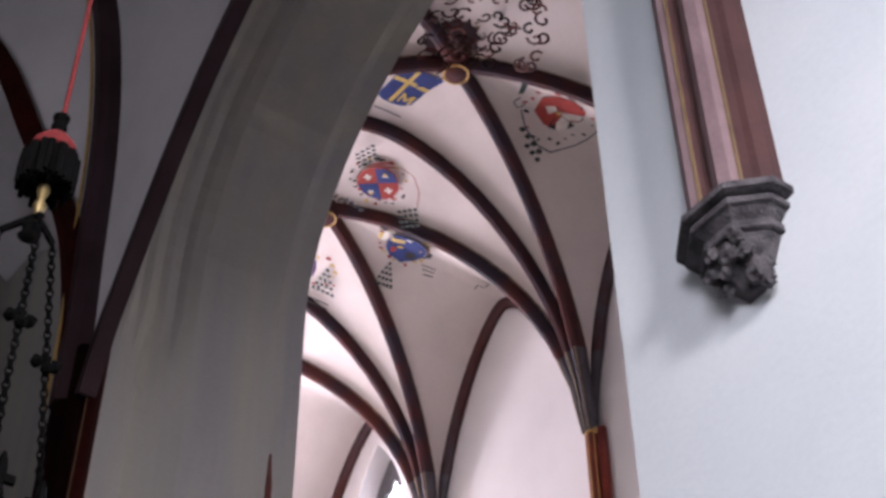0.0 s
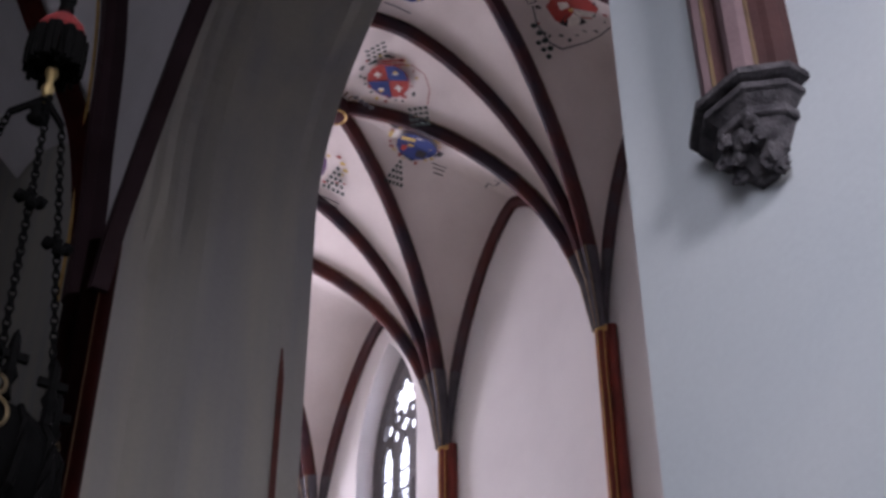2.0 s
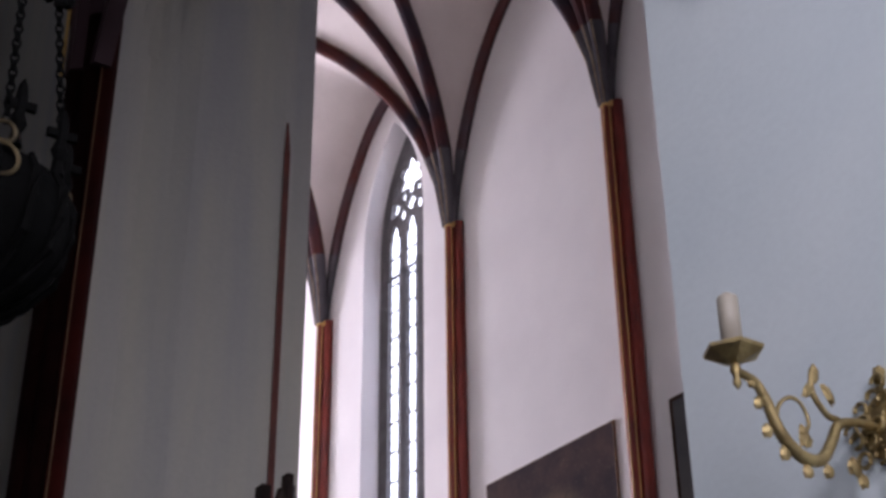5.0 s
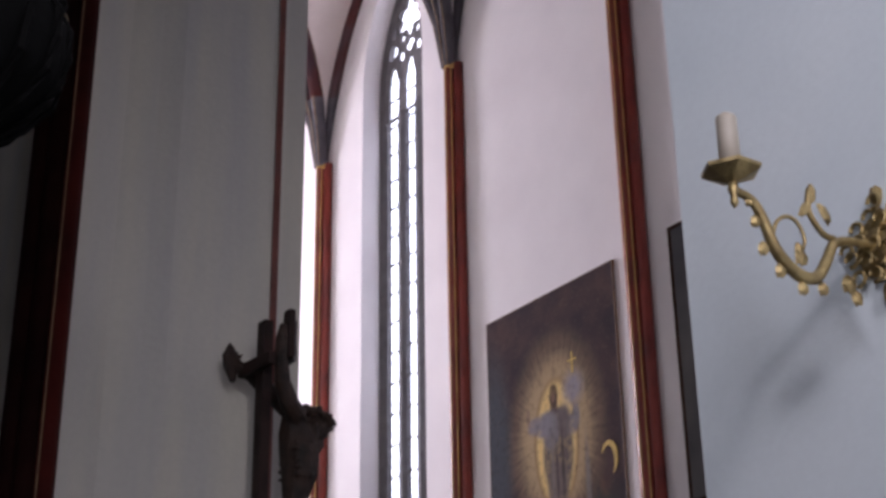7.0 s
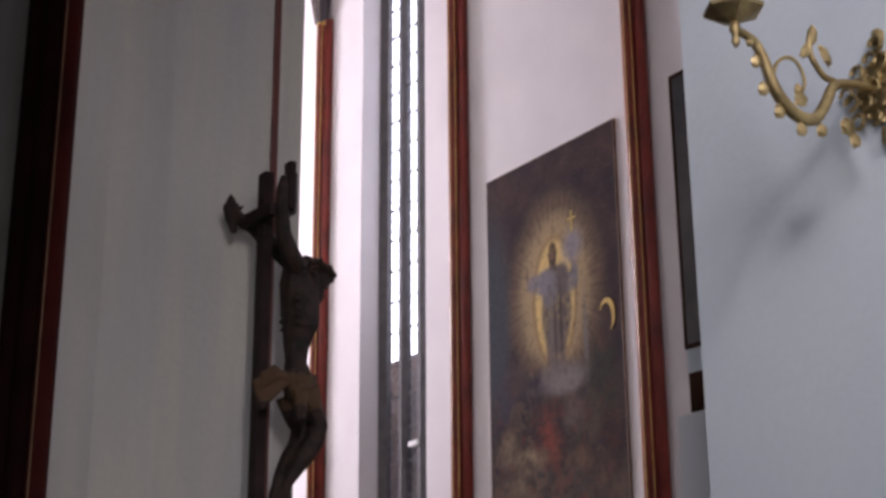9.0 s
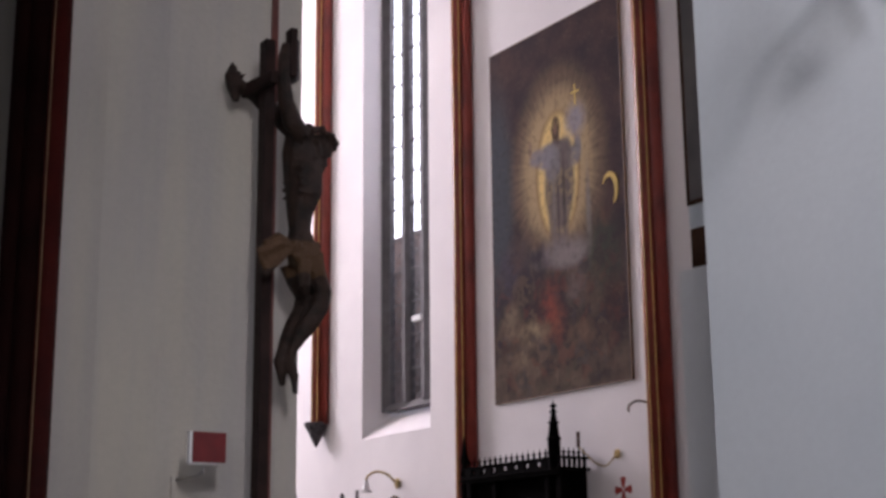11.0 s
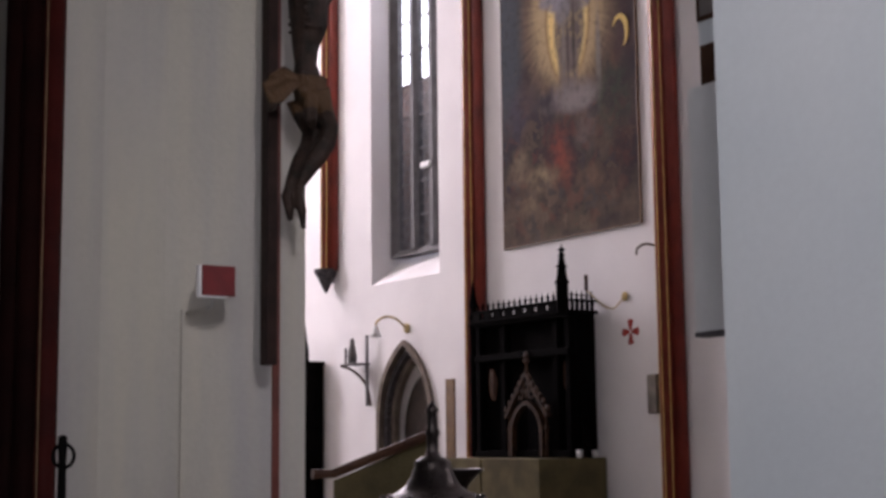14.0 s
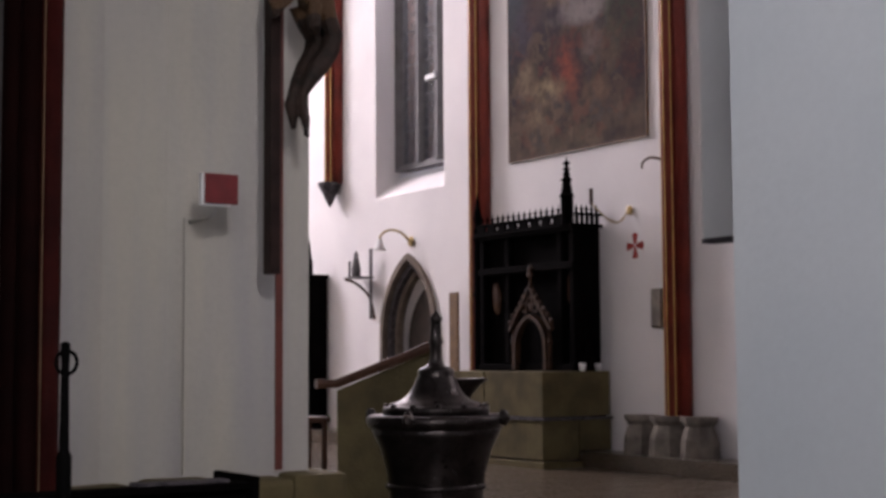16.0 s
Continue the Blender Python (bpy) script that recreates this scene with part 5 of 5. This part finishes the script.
for s_ in (-1, 0, 1):
    ring = [(12.56, 16.92 + 0.13 * s_ + 0.06 * math.cos(2 * math.pi * j / 12), 2.22 + 0.10 * (s_ == 0) + 0.06 * math.sin(2 * math.pi * j / 12)) for j in range(13)]
    part("gable_tracery", sweep(ring, [(-0.015, -0.012), (0.015, -0.012), (0.015, 0.012), (-0.015, 0.012)], side=(1, 0, 0)), DULLGILT, retable)
# slim corner pinnacles where the retable meets the shaft
for y, x, z0 in ((18.44, 12.70, 4.05), (18.56, 12.78, 3.2), (15.93, 12.85, 2.2)):
    part("corner_pinnacle", lathe([(0.06, 1.33), (0.06, z0 - 0.75), (0.09, z0 - 0.72), (0.05, z0 - 0.66), (0.05, z0 - 0.45), (0.07, z0 - 0.42), (0.004, z0)], (x, y, 0), 8), BLACKWOOD, retable)
part("side_wing", boxes(((12.74, 18.28, 1.318), (13.1, 18.60, 2.9)), bevel=0.02), BLACKWOOD, retable)
part("gable_boss", blob(bmesh.new(), (12.57, 16.9, 2.22), (0.03, 0.06, 0.07), 8, rough=0.5), DULLGILT, retable)
part("side_ornament", blob(bmesh.new(), (12.76, 16.2, 2.46), (0.03, 0.11, 0.24), 10, rough=0.5), WOOD, retable, "brown carved ornament")
part("side_ornament", blob(bmesh.new(), (12.74, 18.0, 2.4), (0.03, 0.11, 0.24), 10, rough=0.5), WOOD, retable, "brown carved ornament")
part("cornice", boxes(((12.58, 15.96, 3.33), (12.80, 18.34, 3.38)), ((12.60, 15.98, 3.50), (12.68, 18.32, 3.53)), bevel=0.008), BLACKWOOD, retable)
for k in range(9):
    y = 16.02 + 0.27 * k
    part("crest_post", boxes(((12.61, y - 0.02, 3.38), (12.66, y + 0.12, 3.51)), bevel=0.01), BLACKWOOD, retable)
    ring = [(12.63, y + 0.185 + 0.055 * math.cos(2 * math.pi * j / 12), 3.445 + 0.055 * math.sin(2 * math.pi * j / 12)) for j in range(13)]
    part("crest_ring", sweep(ring, [(-0.02, -0.012), (0.02, -0.012), (0.02, 0.012), (-0.02, 0.012)], side=(1, 0, 0)), BLACKWOOD, retable)
    for q in (0.0, 0.135):
        part("crest", lathe([(0.022, 3.52), (0.018, 3.57), (0.036, 3.59), (0.012, 3.61), (0.003, 3.66)], (12.63, y + q + 0.03, 0), 6), BLACKWOOD, retable)
for k in range(5):
    x = 12.70 + 0.09 * k
    part("side_crest", lathe([(0.022, 3.52), (0.018, 3.57), (0.034, 3.59), (0.012, 3.61), (0.003, 3.66)], (x, 16.0, 0), 6), BLACKWOOD, retable)
    part("side_crest_post", boxes(((x - 0.012, 15.985, 3.37), (x + 0.03, 16.02, 3.51))), BLACKWOOD, retable)
part("side_cornice", boxes(((12.80, 15.96, 3.33), (13.14, 16.04, 3.38)), ((12.68, 15.97, 3.50), (13.14, 16.03, 3.53))), BLACKWOOD, retable)
sp = part("spire", lathe([(0.09, 3.36), (0.09, 3.75), (0.11, 3.77), (0.08, 3.82), (0.06, 3.98), (0.09, 4.0), (0.05, 4.03), (0.004, 4.33)], (12.63, 16.12, 0), 8), BLACKWOOD, retable)
for z in (4.06, 4.14, 4.22):
    part("crocket", lathe([(0.05, z), (0.06, z + 0.02), (0.03, z + 0.04)], (12.63, 16.12, 0), 6), BLACKWOOD, sp)
for x in (12.72, 13.0):
    cup = thing("votive_cup", "small white votive cup on the altar", "cup", (x, 15.93, 1.315), "votive cups")
    part("cup_body", lathe([(0.03, 1.311), (0.045, 1.36), (0.048, 1.42), (0.04, 1.42), (0.035, 1.33)], (x, 15.93, 0.005), 12), WHITEPAINT, cup, smooth=True)

# ---- small things on the choir wall ----
tc = thing("painted_cross", "small dark red consecration cross painted on the plaster", "cross", (XW, 15.28, 3.03))
for q in range(4):
    a = q * math.pi / 2
    u = lambda s, w: (XW - 0.004, 15.28 + s * math.cos(a) - w * math.sin(a), 3.03 + s * math.sin(a) + w * math.cos(a))
    part("cross_arm", extrude([u(0.02, 0.02), u(0.16, 0.06), u(0.18, 0.0), u(0.16, -0.06), u(0.02, -0.02)], (0.004, 0, 0)), CRIMSON, tc)
br = thing("wall_lamp", "small gilded wall lamp bracket", "wall lamp", (13.0, 15.5, 3.4))
part("arm", limb(bmesh.new(), spline([(13.13, 15.38, 3.52), (12.98, 15.42, 3.36), (12.86, 15.5, 3.40), (12.78, 15.6, 3.52), (12.74, 15.7, 3.62)], 5), [0.011] * 21, 6), BRASS, br, smooth=True)
part("wall_plate", blob(bmesh.new(), (13.13, 15.36, 3.52), (0.03, 0.07, 0.06), 10, rough=0.5), BRASS, br)
part("candle_sleeve", lathe([(0.025, 3.62), (0.025, 3.84)], (12.74, 15.72, 0), 8), WOOD, br)
bl = thing("wall_lamp", "brass swan-neck wall lamp with a pale bell shade", "wall lamp", (13.0, 21.2, 3.5))
part("arm", limb(bmesh.new(), spline([(13.13, 21.1, 3.50), (12.98, 21.18, 3.66), (12.84, 21.32, 3.70), (12.74, 21.42, 3.62), (12.74, 21.46, 3.52)], 5), [0.02] * 21, 6), BRASS, bl, smooth=True)
part("shade", lathe([(0.03, 3.56), (0.05, 3.50), (0.07, 3.42), (0.12, 3.36)], (12.74, 21.46, 0), 12), WHITEPAINT, bl, "pale glass bell shade", True)
part("wall_plate", blob(bmesh.new(), (13.13, 21.08, 3.50), (0.03, 0.09, 0.09), 10), BRASS, bl)
cs = thing("candle_bracket", "dark wrought candle bracket on the choir wall", "candle holder", (13.0, 22.5, 2.9))
part("bracket", limb(bmesh.new(), spline([(13.1, 22.25, 2.2), (13.05, 22.35, 2.6), (12.9, 22.55, 2.84), (12.75, 22.7, 2.92)], 4), [0.025] * 13, 6), WOOD, cs)
part("shelf", boxes(((12.78, 22.25, 2.93), (13.1, 22.80, 2.96)), bevel=0.01), LEAD, cs)
part("back_rod", boxes(((13.0, 22.22, 2.2), (13.04, 22.27, 3.45))), LEAD, cs)
part("small_figure", lathe([(0.075, 2.96), (0.085, 3.1), (0.055, 3.26), (0.04, 3.30), (0.045, 3.36), (0.01, 3.42)], (12.9, 22.56, 0), 10), LEAD, cs, "dark worn carving", True)
part("candle", boxes(((12.85, 22.72, 2.96), (12.885, 22.755, 3.25))), LEAD, cs)
wb = thing("wall_box", "small grey metal box on the wall beside the shaft", "box", (XW, 14.75, 2.15))
part("box_body", boxes(((XW - 0.10, 14.66, 1.90), (XW, 14.86, 2.42)), bevel=0.01), BASESTONE, wb)
part("lid", boxes(((XW - 0.115, 14.67, 1.92), (XW - 0.10, 14.85, 2.40)), bevel=0.004), BASESTONE, wb)
hk = solo("wall_hook", limb(bmesh.new(), spline([(XW, 14.72, 4.16), (13.0, 14.76, 4.18), (12.94, 14.86, 4.12), (12.95, 14.88, 4.04)], 4), [0.016] * 13, 6), BASESTONE, "small grey iron hook on the wall", "hook")
bd = thing("notice_board", "narrow brown wooden board standing by the wall", "board", (12.95, 19.5, 0.22))
part("board", boxes(((12.93, 19.36, 0.22), (12.97, 19.60, 2.56)), bevel=0.006), LIGHTWOOD, bd)
part("foot", boxes(((12.8, 19.36, 0.22), (13.1, 19.60, 0.28)), bevel=0.006), WOOD, bd)
cf = thing("confessional", "tall black carved wooden cabinet with cresting and spire", "cabinet", (12.9, 24.8, 0))
part("body", boxes(((12.75, 24.03, 0.0), (13.12, 25.6, 3.0)), bevel=0.02), BLACKWOOD, cf)
part("cornice", boxes(((12.7, 23.98, 3.0), (13.12, 25.65, 3.08)), bevel=0.01), BLACKWOOD, cf)
part("door", boxes(((12.73, 24.3, 0.3), (12.75, 25.3, 2.7)), bevel=0.006), BLACKWOOD, cf)
for k in range(9):
    part("crest", lathe([(0.02, 3.08), (0.02, 3.18), (0.04, 3.2), (0.004, 3.3)], (12.78, 24.05 + 0.19 * k, 0), 6), BLACKWOOD, cf)
part("spire", lathe([(0.07, 3.08), (0.07, 3.3), (0.04, 3.45), (0.004, 3.75)], (12.85, 24.25, 0), 8), BLACKWOOD, cf)

# ---- dark bench and ring-topped post by the pier ----
pb = thing("pew", "low black wooden pew before the pier", "bench", (3.6, 8.6, 0))
part("seat", boxes(((2.5, 8.5, 0.58), (4.12, 8.95, 0.66)), bevel=0.012), BLACKWOOD, pb)
part("book_rest", box(bmesh.new(), (2.5, 8.42, 0.70), (4.10, 8.62, 0.74), 0.01), BLACKWOOD, pb)
part("front_board", boxes(((2.5, 8.58, 0.0), (4.12, 8.62, 0.70))), BLACKWOOD, pb)
for x in (2.45, 4.08):
    part("end_board", boxes(((x, 8.4, 0), (x + 0.05, 9.0, 0.78)), bevel=0.012), BLACKWOOD, pb)
part("cushion", boxes(((3.35, 8.45, 0.745), (3.95, 8.60, 0.765)), bevel=0.008), STONE, pb, "grey folded leaflet")
pst = thing("ring_post", "black iron post with a ring at its top", "post", (2.92, 8.5, 0))
part("pole", lathe([(0.045, 0.0), (0.045, 0.95), (0.03, 0.98), (0.024, 1.45), (0.028, 1.55), (0.028, 1.60), (0.01, 1.61)], (2.9, 8.45, 0), 12), IRON, pst, smooth=True)
part("ring", sweep([(2.9 + 0.062 * 0.82 * math.cos(2 * math.pi * j / 20), 8.43 - 0.062 * 0.57 * math.cos(2 * math.pi * j / 20), 1.49 + 0.068 * math.sin(2 * math.pi * j / 20)) for j in range(21)], circle(0.011, 8), side=(0.57, 0.82, 0)), IRON, pst, smooth=True)
part("base_plate", lathe([(0.18, 0.0), (0.18, 0.02), (0.06, 0.05)], (2.9, 8.45, 0), 16), IRON, pst)


# ---- arms painted on the vault cells ----
def web_z(x, y):
    i = max([k for k in range(len(COLS) - 1) if COLS[k] <= y] or [0])
    ya, yb = COLS[i], COLS[i + 1]
    ym = BOSSES[i]
    ty = max(0.0, (y - ya) / (ym - ya) if y < ym else (yb - y) / (yb - ym))
    xs = XW - 0.1 if x >= RIDGE else XF + 0.1
    tx = abs(xs - x) / abs(xs - RIDGE)
    if tx >= ty:
        return CAP + (CROWN - CAP) * g_rib(tx) + 0.06
    zd, zf = CAP + (CROWN - CAP) * g_rib(ty), CAP + 4.3 * g_wall(ty)
    return zf + (zd - zf) * min(1, tx / max(ty, 1e-3)) + 0.06


RIGHT, UP = Vector((0.818, -0.575)), Vector((-0.575, -0.818))


def painted(name, centre, turn, shapes, label, size=1.0):
    """Flat painted figures on a vault cell; each shape is a colour and an outline in metres about the centre."""
    ob = thing(name, label, "coat of arms", (centre[0], centre[1], web_z(*centre)), "painted arms")
    ca, sa = math.cos(radians(turn)), math.sin(radians(turn))
    for lvl, (nm, mat, outline) in enumerate(shapes):
        bm = bmesh.new()
        vs = []
        for a, b in outline:
            a, b = (a * ca - b * sa) * size, (a * sa + b * ca) * size
            q = Vector(centre) + RIGHT * a + UP * b
            vs.append((q.x, q.y, web_z(q.x, q.y) - 0.012 - 0.004 * lvl))
        cx = [sum(v[i] for v in vs) / len(vs) for i in (0, 1)]
        c = bm.verts.new((cx[0], cx[1], web_z(*cx) - 0.012 - 0.004 * lvl))
        ring = [bm.verts.new(v) for v in vs]
        for i in range(len(ring)):
            bm.faces.new((c, ring[i], ring[(i + 1) % len(ring)]))
        part(nm, bm, mat, ob)
    return ob


def rect(a, b, w, h):
    return [(a - w, b - h), (a, b - h), (a + w, b - h), (a + w, b), (a + w, b + h), (a, b + h), (a - w, b + h), (a - w, b)]


def oval_(a, b, w, h, n=14):
    return [(a + w * math.cos(2 * math.pi * i / n), b + h * math.sin(2 * math.pi * i / n)) for i in range(n)]


def flecks(seed, n, r0, r1, mats, size=0.035):
    """Small mantling strokes in a ring about the shield."""
    rnd = random.Random(seed)
    out = []
    for k in range(n):
        a, r = 2 * math.pi * k / n + rnd.uniform(-0.1, 0.1), rnd.uniform(r0, r1)
        out.append(("mantling", rnd.choice(mats), oval_(r * math.cos(a), r * math.sin(a), size * rnd.uniform(0.6, 1.8), size * rnd.uniform(0.5, 1.2), 7)))
    return out


def cord(pts, mat, w=0.012):
    """A thin painted line through points."""
    q = [Vector((x, y, 0)) for x, y in pts]
    left, right = [], []
    for i, v in enumerate(q):
        d = (q[min(i + 1, len(q) - 1)] - q[max(i - 1, 0)]).normalized()
        m = Vector((-d.y, d.x, 0)) * w
        left.append((v.x + m.x, v.y + m.y)), right.append((v.x - m.x, v.y - m.y))
    return [("cord", mat, [left[i], left[i + 1], right[i + 1], right[i]]) for i in range(len(q) - 1)]


def script(a, b, rows, w, mat):
    return [("script_bar", mat, rect(a + 0.03 * r, b - 0.1 * r, w * (1 - 0.15 * r), 0.016)) for r in range(rows)]


painted("painted_shield", (8.72, 13.38), -40, [("field", BLUE, [(-0.40, 0.40), (0, 0.42), (0.42, 0.46), (0.34, 0.1), (0.32, -0.3), (0.2, -0.42), (0, -0.46), (-0.2, -0.44), (-0.36, -0.36), (-0.36, 0)]),
        ("cross_bar", YELLOW, rect(0, 0.1, 0.35, 0.04)), ("cross_bar", YELLOW, rect(-0.06, -0.02, 0.04, 0.40)),
        ("letter_stroke", YELLOW, rect(0.05, -0.24, 0.02, 0.11)), ("letter_stroke", YELLOW, rect(0.25, -0.22, 0.02, 0.11)),
        ("letter_stroke", YELLOW, [(0.05, -0.14), (0.09, -0.14), (0.16, -0.27), (0.13, -0.31)]), ("letter_stroke", YELLOW, [(0.25, -0.12), (0.21, -0.12), (0.13, -0.27), (0.16, -0.31)])] + script(0.05, -0.62, 1, 0.28, SLATE),
        "blue painted shield with a yellow cross and letter M")
painted("coat_of_arms", (9.48, 15.48), 8, flecks(1, 26, 0.40, 0.52, [YELLOW, CRIMSON, GREEN, BLACK]) + [("shield", CRIMSON, oval_(0, 0, 0.38, 0.38)), ("quarter", BLUE, [(0, 0), (0, 0.36), (0.18, 0.32), (0.32, 0.18), (0.36, 0)]), ("quarter", BLUE, [(0, 0), (0, -0.36), (-0.18, -0.32), (-0.32, -0.18), (-0.36, 0)]),
        ("charge", PALE, rect(0.16, -0.16, 0.07, 0.022)), ("charge", PALE, rect(0.16, -0.16, 0.022, 0.07)), ("charge", PALE, rect(-0.16, 0.16, 0.07, 0.022)), ("charge", PALE, rect(-0.16, 0.16, 0.022, 0.07)),
        ("charge", PALE, rect(0.16, 0.16, 0.05, 0.018)), ("charge", PALE, rect(-0.16, -0.16, 0.05, 0.018)), ("charge", YELLOW, oval_(0.16, 0.2, 0.04, 0.03, 7)), ("charge", YELLOW, oval_(-0.16, -0.2, 0.04, 0.03, 7))] +
        [("tassel", GREEN, rect(-0.22 + 0.10 * k, 0.78 - 0.09 * r + 0.05 * k, 0.036, 0.028)) for r in range(4) for k in range(4)] + [("tassel", GREEN, rect(0.30 + 0.10 * k, -0.52 - 0.09 * r + 0.03 * k, 0.036, 0.028)) for r in range(4) for k in range(4)] +
        [("tassel", BLACK, rect(-0.62 + 0.08 * k, -0.2 - 0.08 * k, 0.05, 0.04)) for k in range(4)] + cord([(0.5, 0.5), (0.7, 0.3), (0.74, 0.0), (0.66, -0.3)], CRIMSON, 0.008) + script(0.2, 0.62, 2, 0.2, CRIMSON), "red and blue quartered arms with dark green tassels")
painted("coat_of_arms", (11.02, 12.28), -20, [("shield", CRIMSON, [(-0.30, 0.16), (-0.12, 0.32), (0.1, 0.36), (0.3, 0.26), (0.36, 0.04), (0.3, -0.2), (0.1, -0.34), (-0.1, -0.3), (-0.3, -0.14)]), ("quarter", PALE, [(0.0, 0.0), (0.34, 0.14), (0.36, 0.0), (0.3, -0.2), (0.1, -0.34)]),
        ("gyron", BLACK, [(0.02, 0.0), (0.2, 0.04), (0.34, 0.10), (0.36, 0.02)]), ("gyron", BLACK, [(0.02, -0.03), (0.32, -0.14), (0.24, -0.26)]), ("gyron", BLACK, [(0.0, -0.05), (0.10, -0.33), (-0.02, -0.32)]), ("charge", PALE, [(-0.2, 0.02), (-0.08, 0.1), (-0.02, 0.02), (-0.1, -0.1)]), ("charge", YELLOW, rect(0.02, -0.02, 0.03, 0.03)),
        ("plume", GREEN, [(-0.66, 0.42), (-0.5, 0.34), (-0.3, 0.42), (-0.26, 0.52), (-0.42, 0.5), (-0.5, 0.56), (-0.64, 0.54)]), ("plume", GREEN, [(-0.68, 0.42), (-0.58, 0.40), (-0.56, 0.12), (-0.62, 0.06)]), ("tassel", YELLOW, oval_(-0.42, 0.4, 0.05, 0.03, 7))] + flecks(2, 22, 0.40, 0.50, [GREEN, BLACK, PALE, CRIMSON], 0.028) +
        cord([(-0.6, 0.1), (-0.66, -0.02), (-0.58, -0.10), (-0.5, -0.02), (-0.56, 0.06)], SLATE) + cord([(-0.52, -0.1), (-0.36, -0.34), (-0.1, -0.52), (0.1, -0.56)], SLATE) + cord([(0.1, -0.56), (0.4, -0.4), (0.52, -0.2), (0.54, 0.1)], SLATE) +
        [("tassel", GREEN, oval_(-0.4 + 0.11 * k, -0.36 - 0.07 * k, 0.05, 0.035, 7)) for k in range(4)] + [("tassel", GREEN, oval_(-0.26 + 0.10 * k, -0.54 - 0.06 * k, 0.045, 0.03, 7)) for k in range(3)], "crimson, black and pale arms under a green plume", 1.2)
painted("coat_of_arms", (10.72, 16.5), -22, flecks(3, 22, 0.40, 0.50, [YELLOW, BLACK, CRIMSON, YELLOW]) + [("shield", BLUE, oval_(0.04, -0.02, 0.38, 0.36)), ("band", YELLOW, [(-0.3, 0.12), (0.0, 0.2), (0.34, 0.08), (0.3, 0.0), (0.0, 0.1), (-0.28, 0.02)]), ("charge", YELLOW, rect(-0.06, -0.1, 0.05, 0.08)), ("charge", CRIMSON, rect(-0.16, -0.16, 0.05, 0.07)), ("charge", BLACK, rect(0.18, -0.18, 0.09, 0.09)), ("charge", PALE, rect(0.0, 0.26, 0.05, 0.03)),
        ("hat", BLACK, [(-0.60, 0.30), (-0.46, 0.26), (-0.40, 0.44), (-0.48, 0.58), (-0.62, 0.5)]), ("mantle", PALE, rect(-0.42, 0.14, 0.05, 0.14)), ("mantle", YELLOW, rect(-0.5, 0.1, 0.03, 0.1)), ("mantle", BLACK, rect(0.46, 0.06, 0.05, 0.10))] +
        [("tassel", GREEN, rect(-0.12 + 0.075 * k - 0.037 * r, -0.46 - 0.09 * r, 0.028, 0.032)) for r in range(5) for k in range(r + 1)] + script(0.56, -0.22, 3, 0.14, BLACK), "blue and gold arms with a black hat")
painted("coat_of_arms", (9.78, 18.12), -14, [("shield", material("violet_fresco_paint", (0.12, 0.06, 0.16), None, 0.85), oval_(-0.3, 0, 0.30, 0.42))] + flecks(4, 16, 0.3, 0.42, [CRIMSON, YELLOW, BLACK]) + [("tassel", GREEN, rect(0.2 + 0.09 * k - 0.045 * r, 0.14 - 0.12 * r, 0.032, 0.04)) for r in range(5) for k in range(r + 1)] + script(0.1, -0.6, 2, 0.26, BLACK), "violet arms with dark green tassels")
painted("painted_rosette", (8.75, 12.15), 0, [("patch", DARKRIB, [(r * math.cos(2 * math.pi * k / 28), r * math.sin(2 * math.pi * k / 28)) for k, r in enumerate([0.5, 0.42] * 14)])] + flecks(6, 24, 0.46, 0.58, [DARKRIB, OCHRE], 0.03), "dark painted rosette beside the vault boss")
rnd = random.Random(3)
scroll = []
for k in range(48):
    cx, cy, r, a0 = rnd.uniform(-1.15, 0.85), rnd.uniform(-0.30, 0.42), rnd.uniform(0.10, 0.17), rnd.uniform(0, 6.28)
    pts = [(cx + r * (1 - 0.09 * j) * math.cos(a0 + 0.7 * j), cy + r * (1 - 0.09 * j) * math.sin(a0 + 0.7 * j)) for j in range(9)]
    scroll += cord(pts, (STRIPE, SHADERED, DARKRED, MAUVE)[k % 4], 0.024)
painted("painted_scrollwork", (8.85, 11.15), -8, scroll, "crimson painted scrollwork on the vault")
painted("painted_mark", (12.45, 16.4), -20, [("mark", STONE, rect(0, 0.12, 0.07, 0.015)), ("mark", STONE, rect(0.06, 0.0, 0.015, 0.1)), ("mark", STONE, rect(-0.02, -0.12, 0.07, 0.015)), ("mark", STONE, rect(-0.08, -0.2, 0.015, 0.06))], "faint grey painted mark on the vault")


# ---- paving of the choir ----
slab = bmesh.new()
box(slab, (-0.345, -0.345, 0.0), (0.345, 0.345, 0.012), 0.006)
me = bpy.data.meshes.new("paving_slab")
slab.to_mesh(me)
slab.free()
me.materials.append(FLOORSTONE)
paving = thing("choir_paving", "polished brown stone paving slabs of the choir", "paving", (9.0, 12.0, 0.0), kind="structure")
for i in range(10):
    for j in range(26):
        sl = new("paving_slab", me)
        sl.parent = paving
        sl.location = (-3.3 + 0.7 * i + (0.35 if j % 2 else 0.0), -4.2 + 0.7 * j, 0.0)
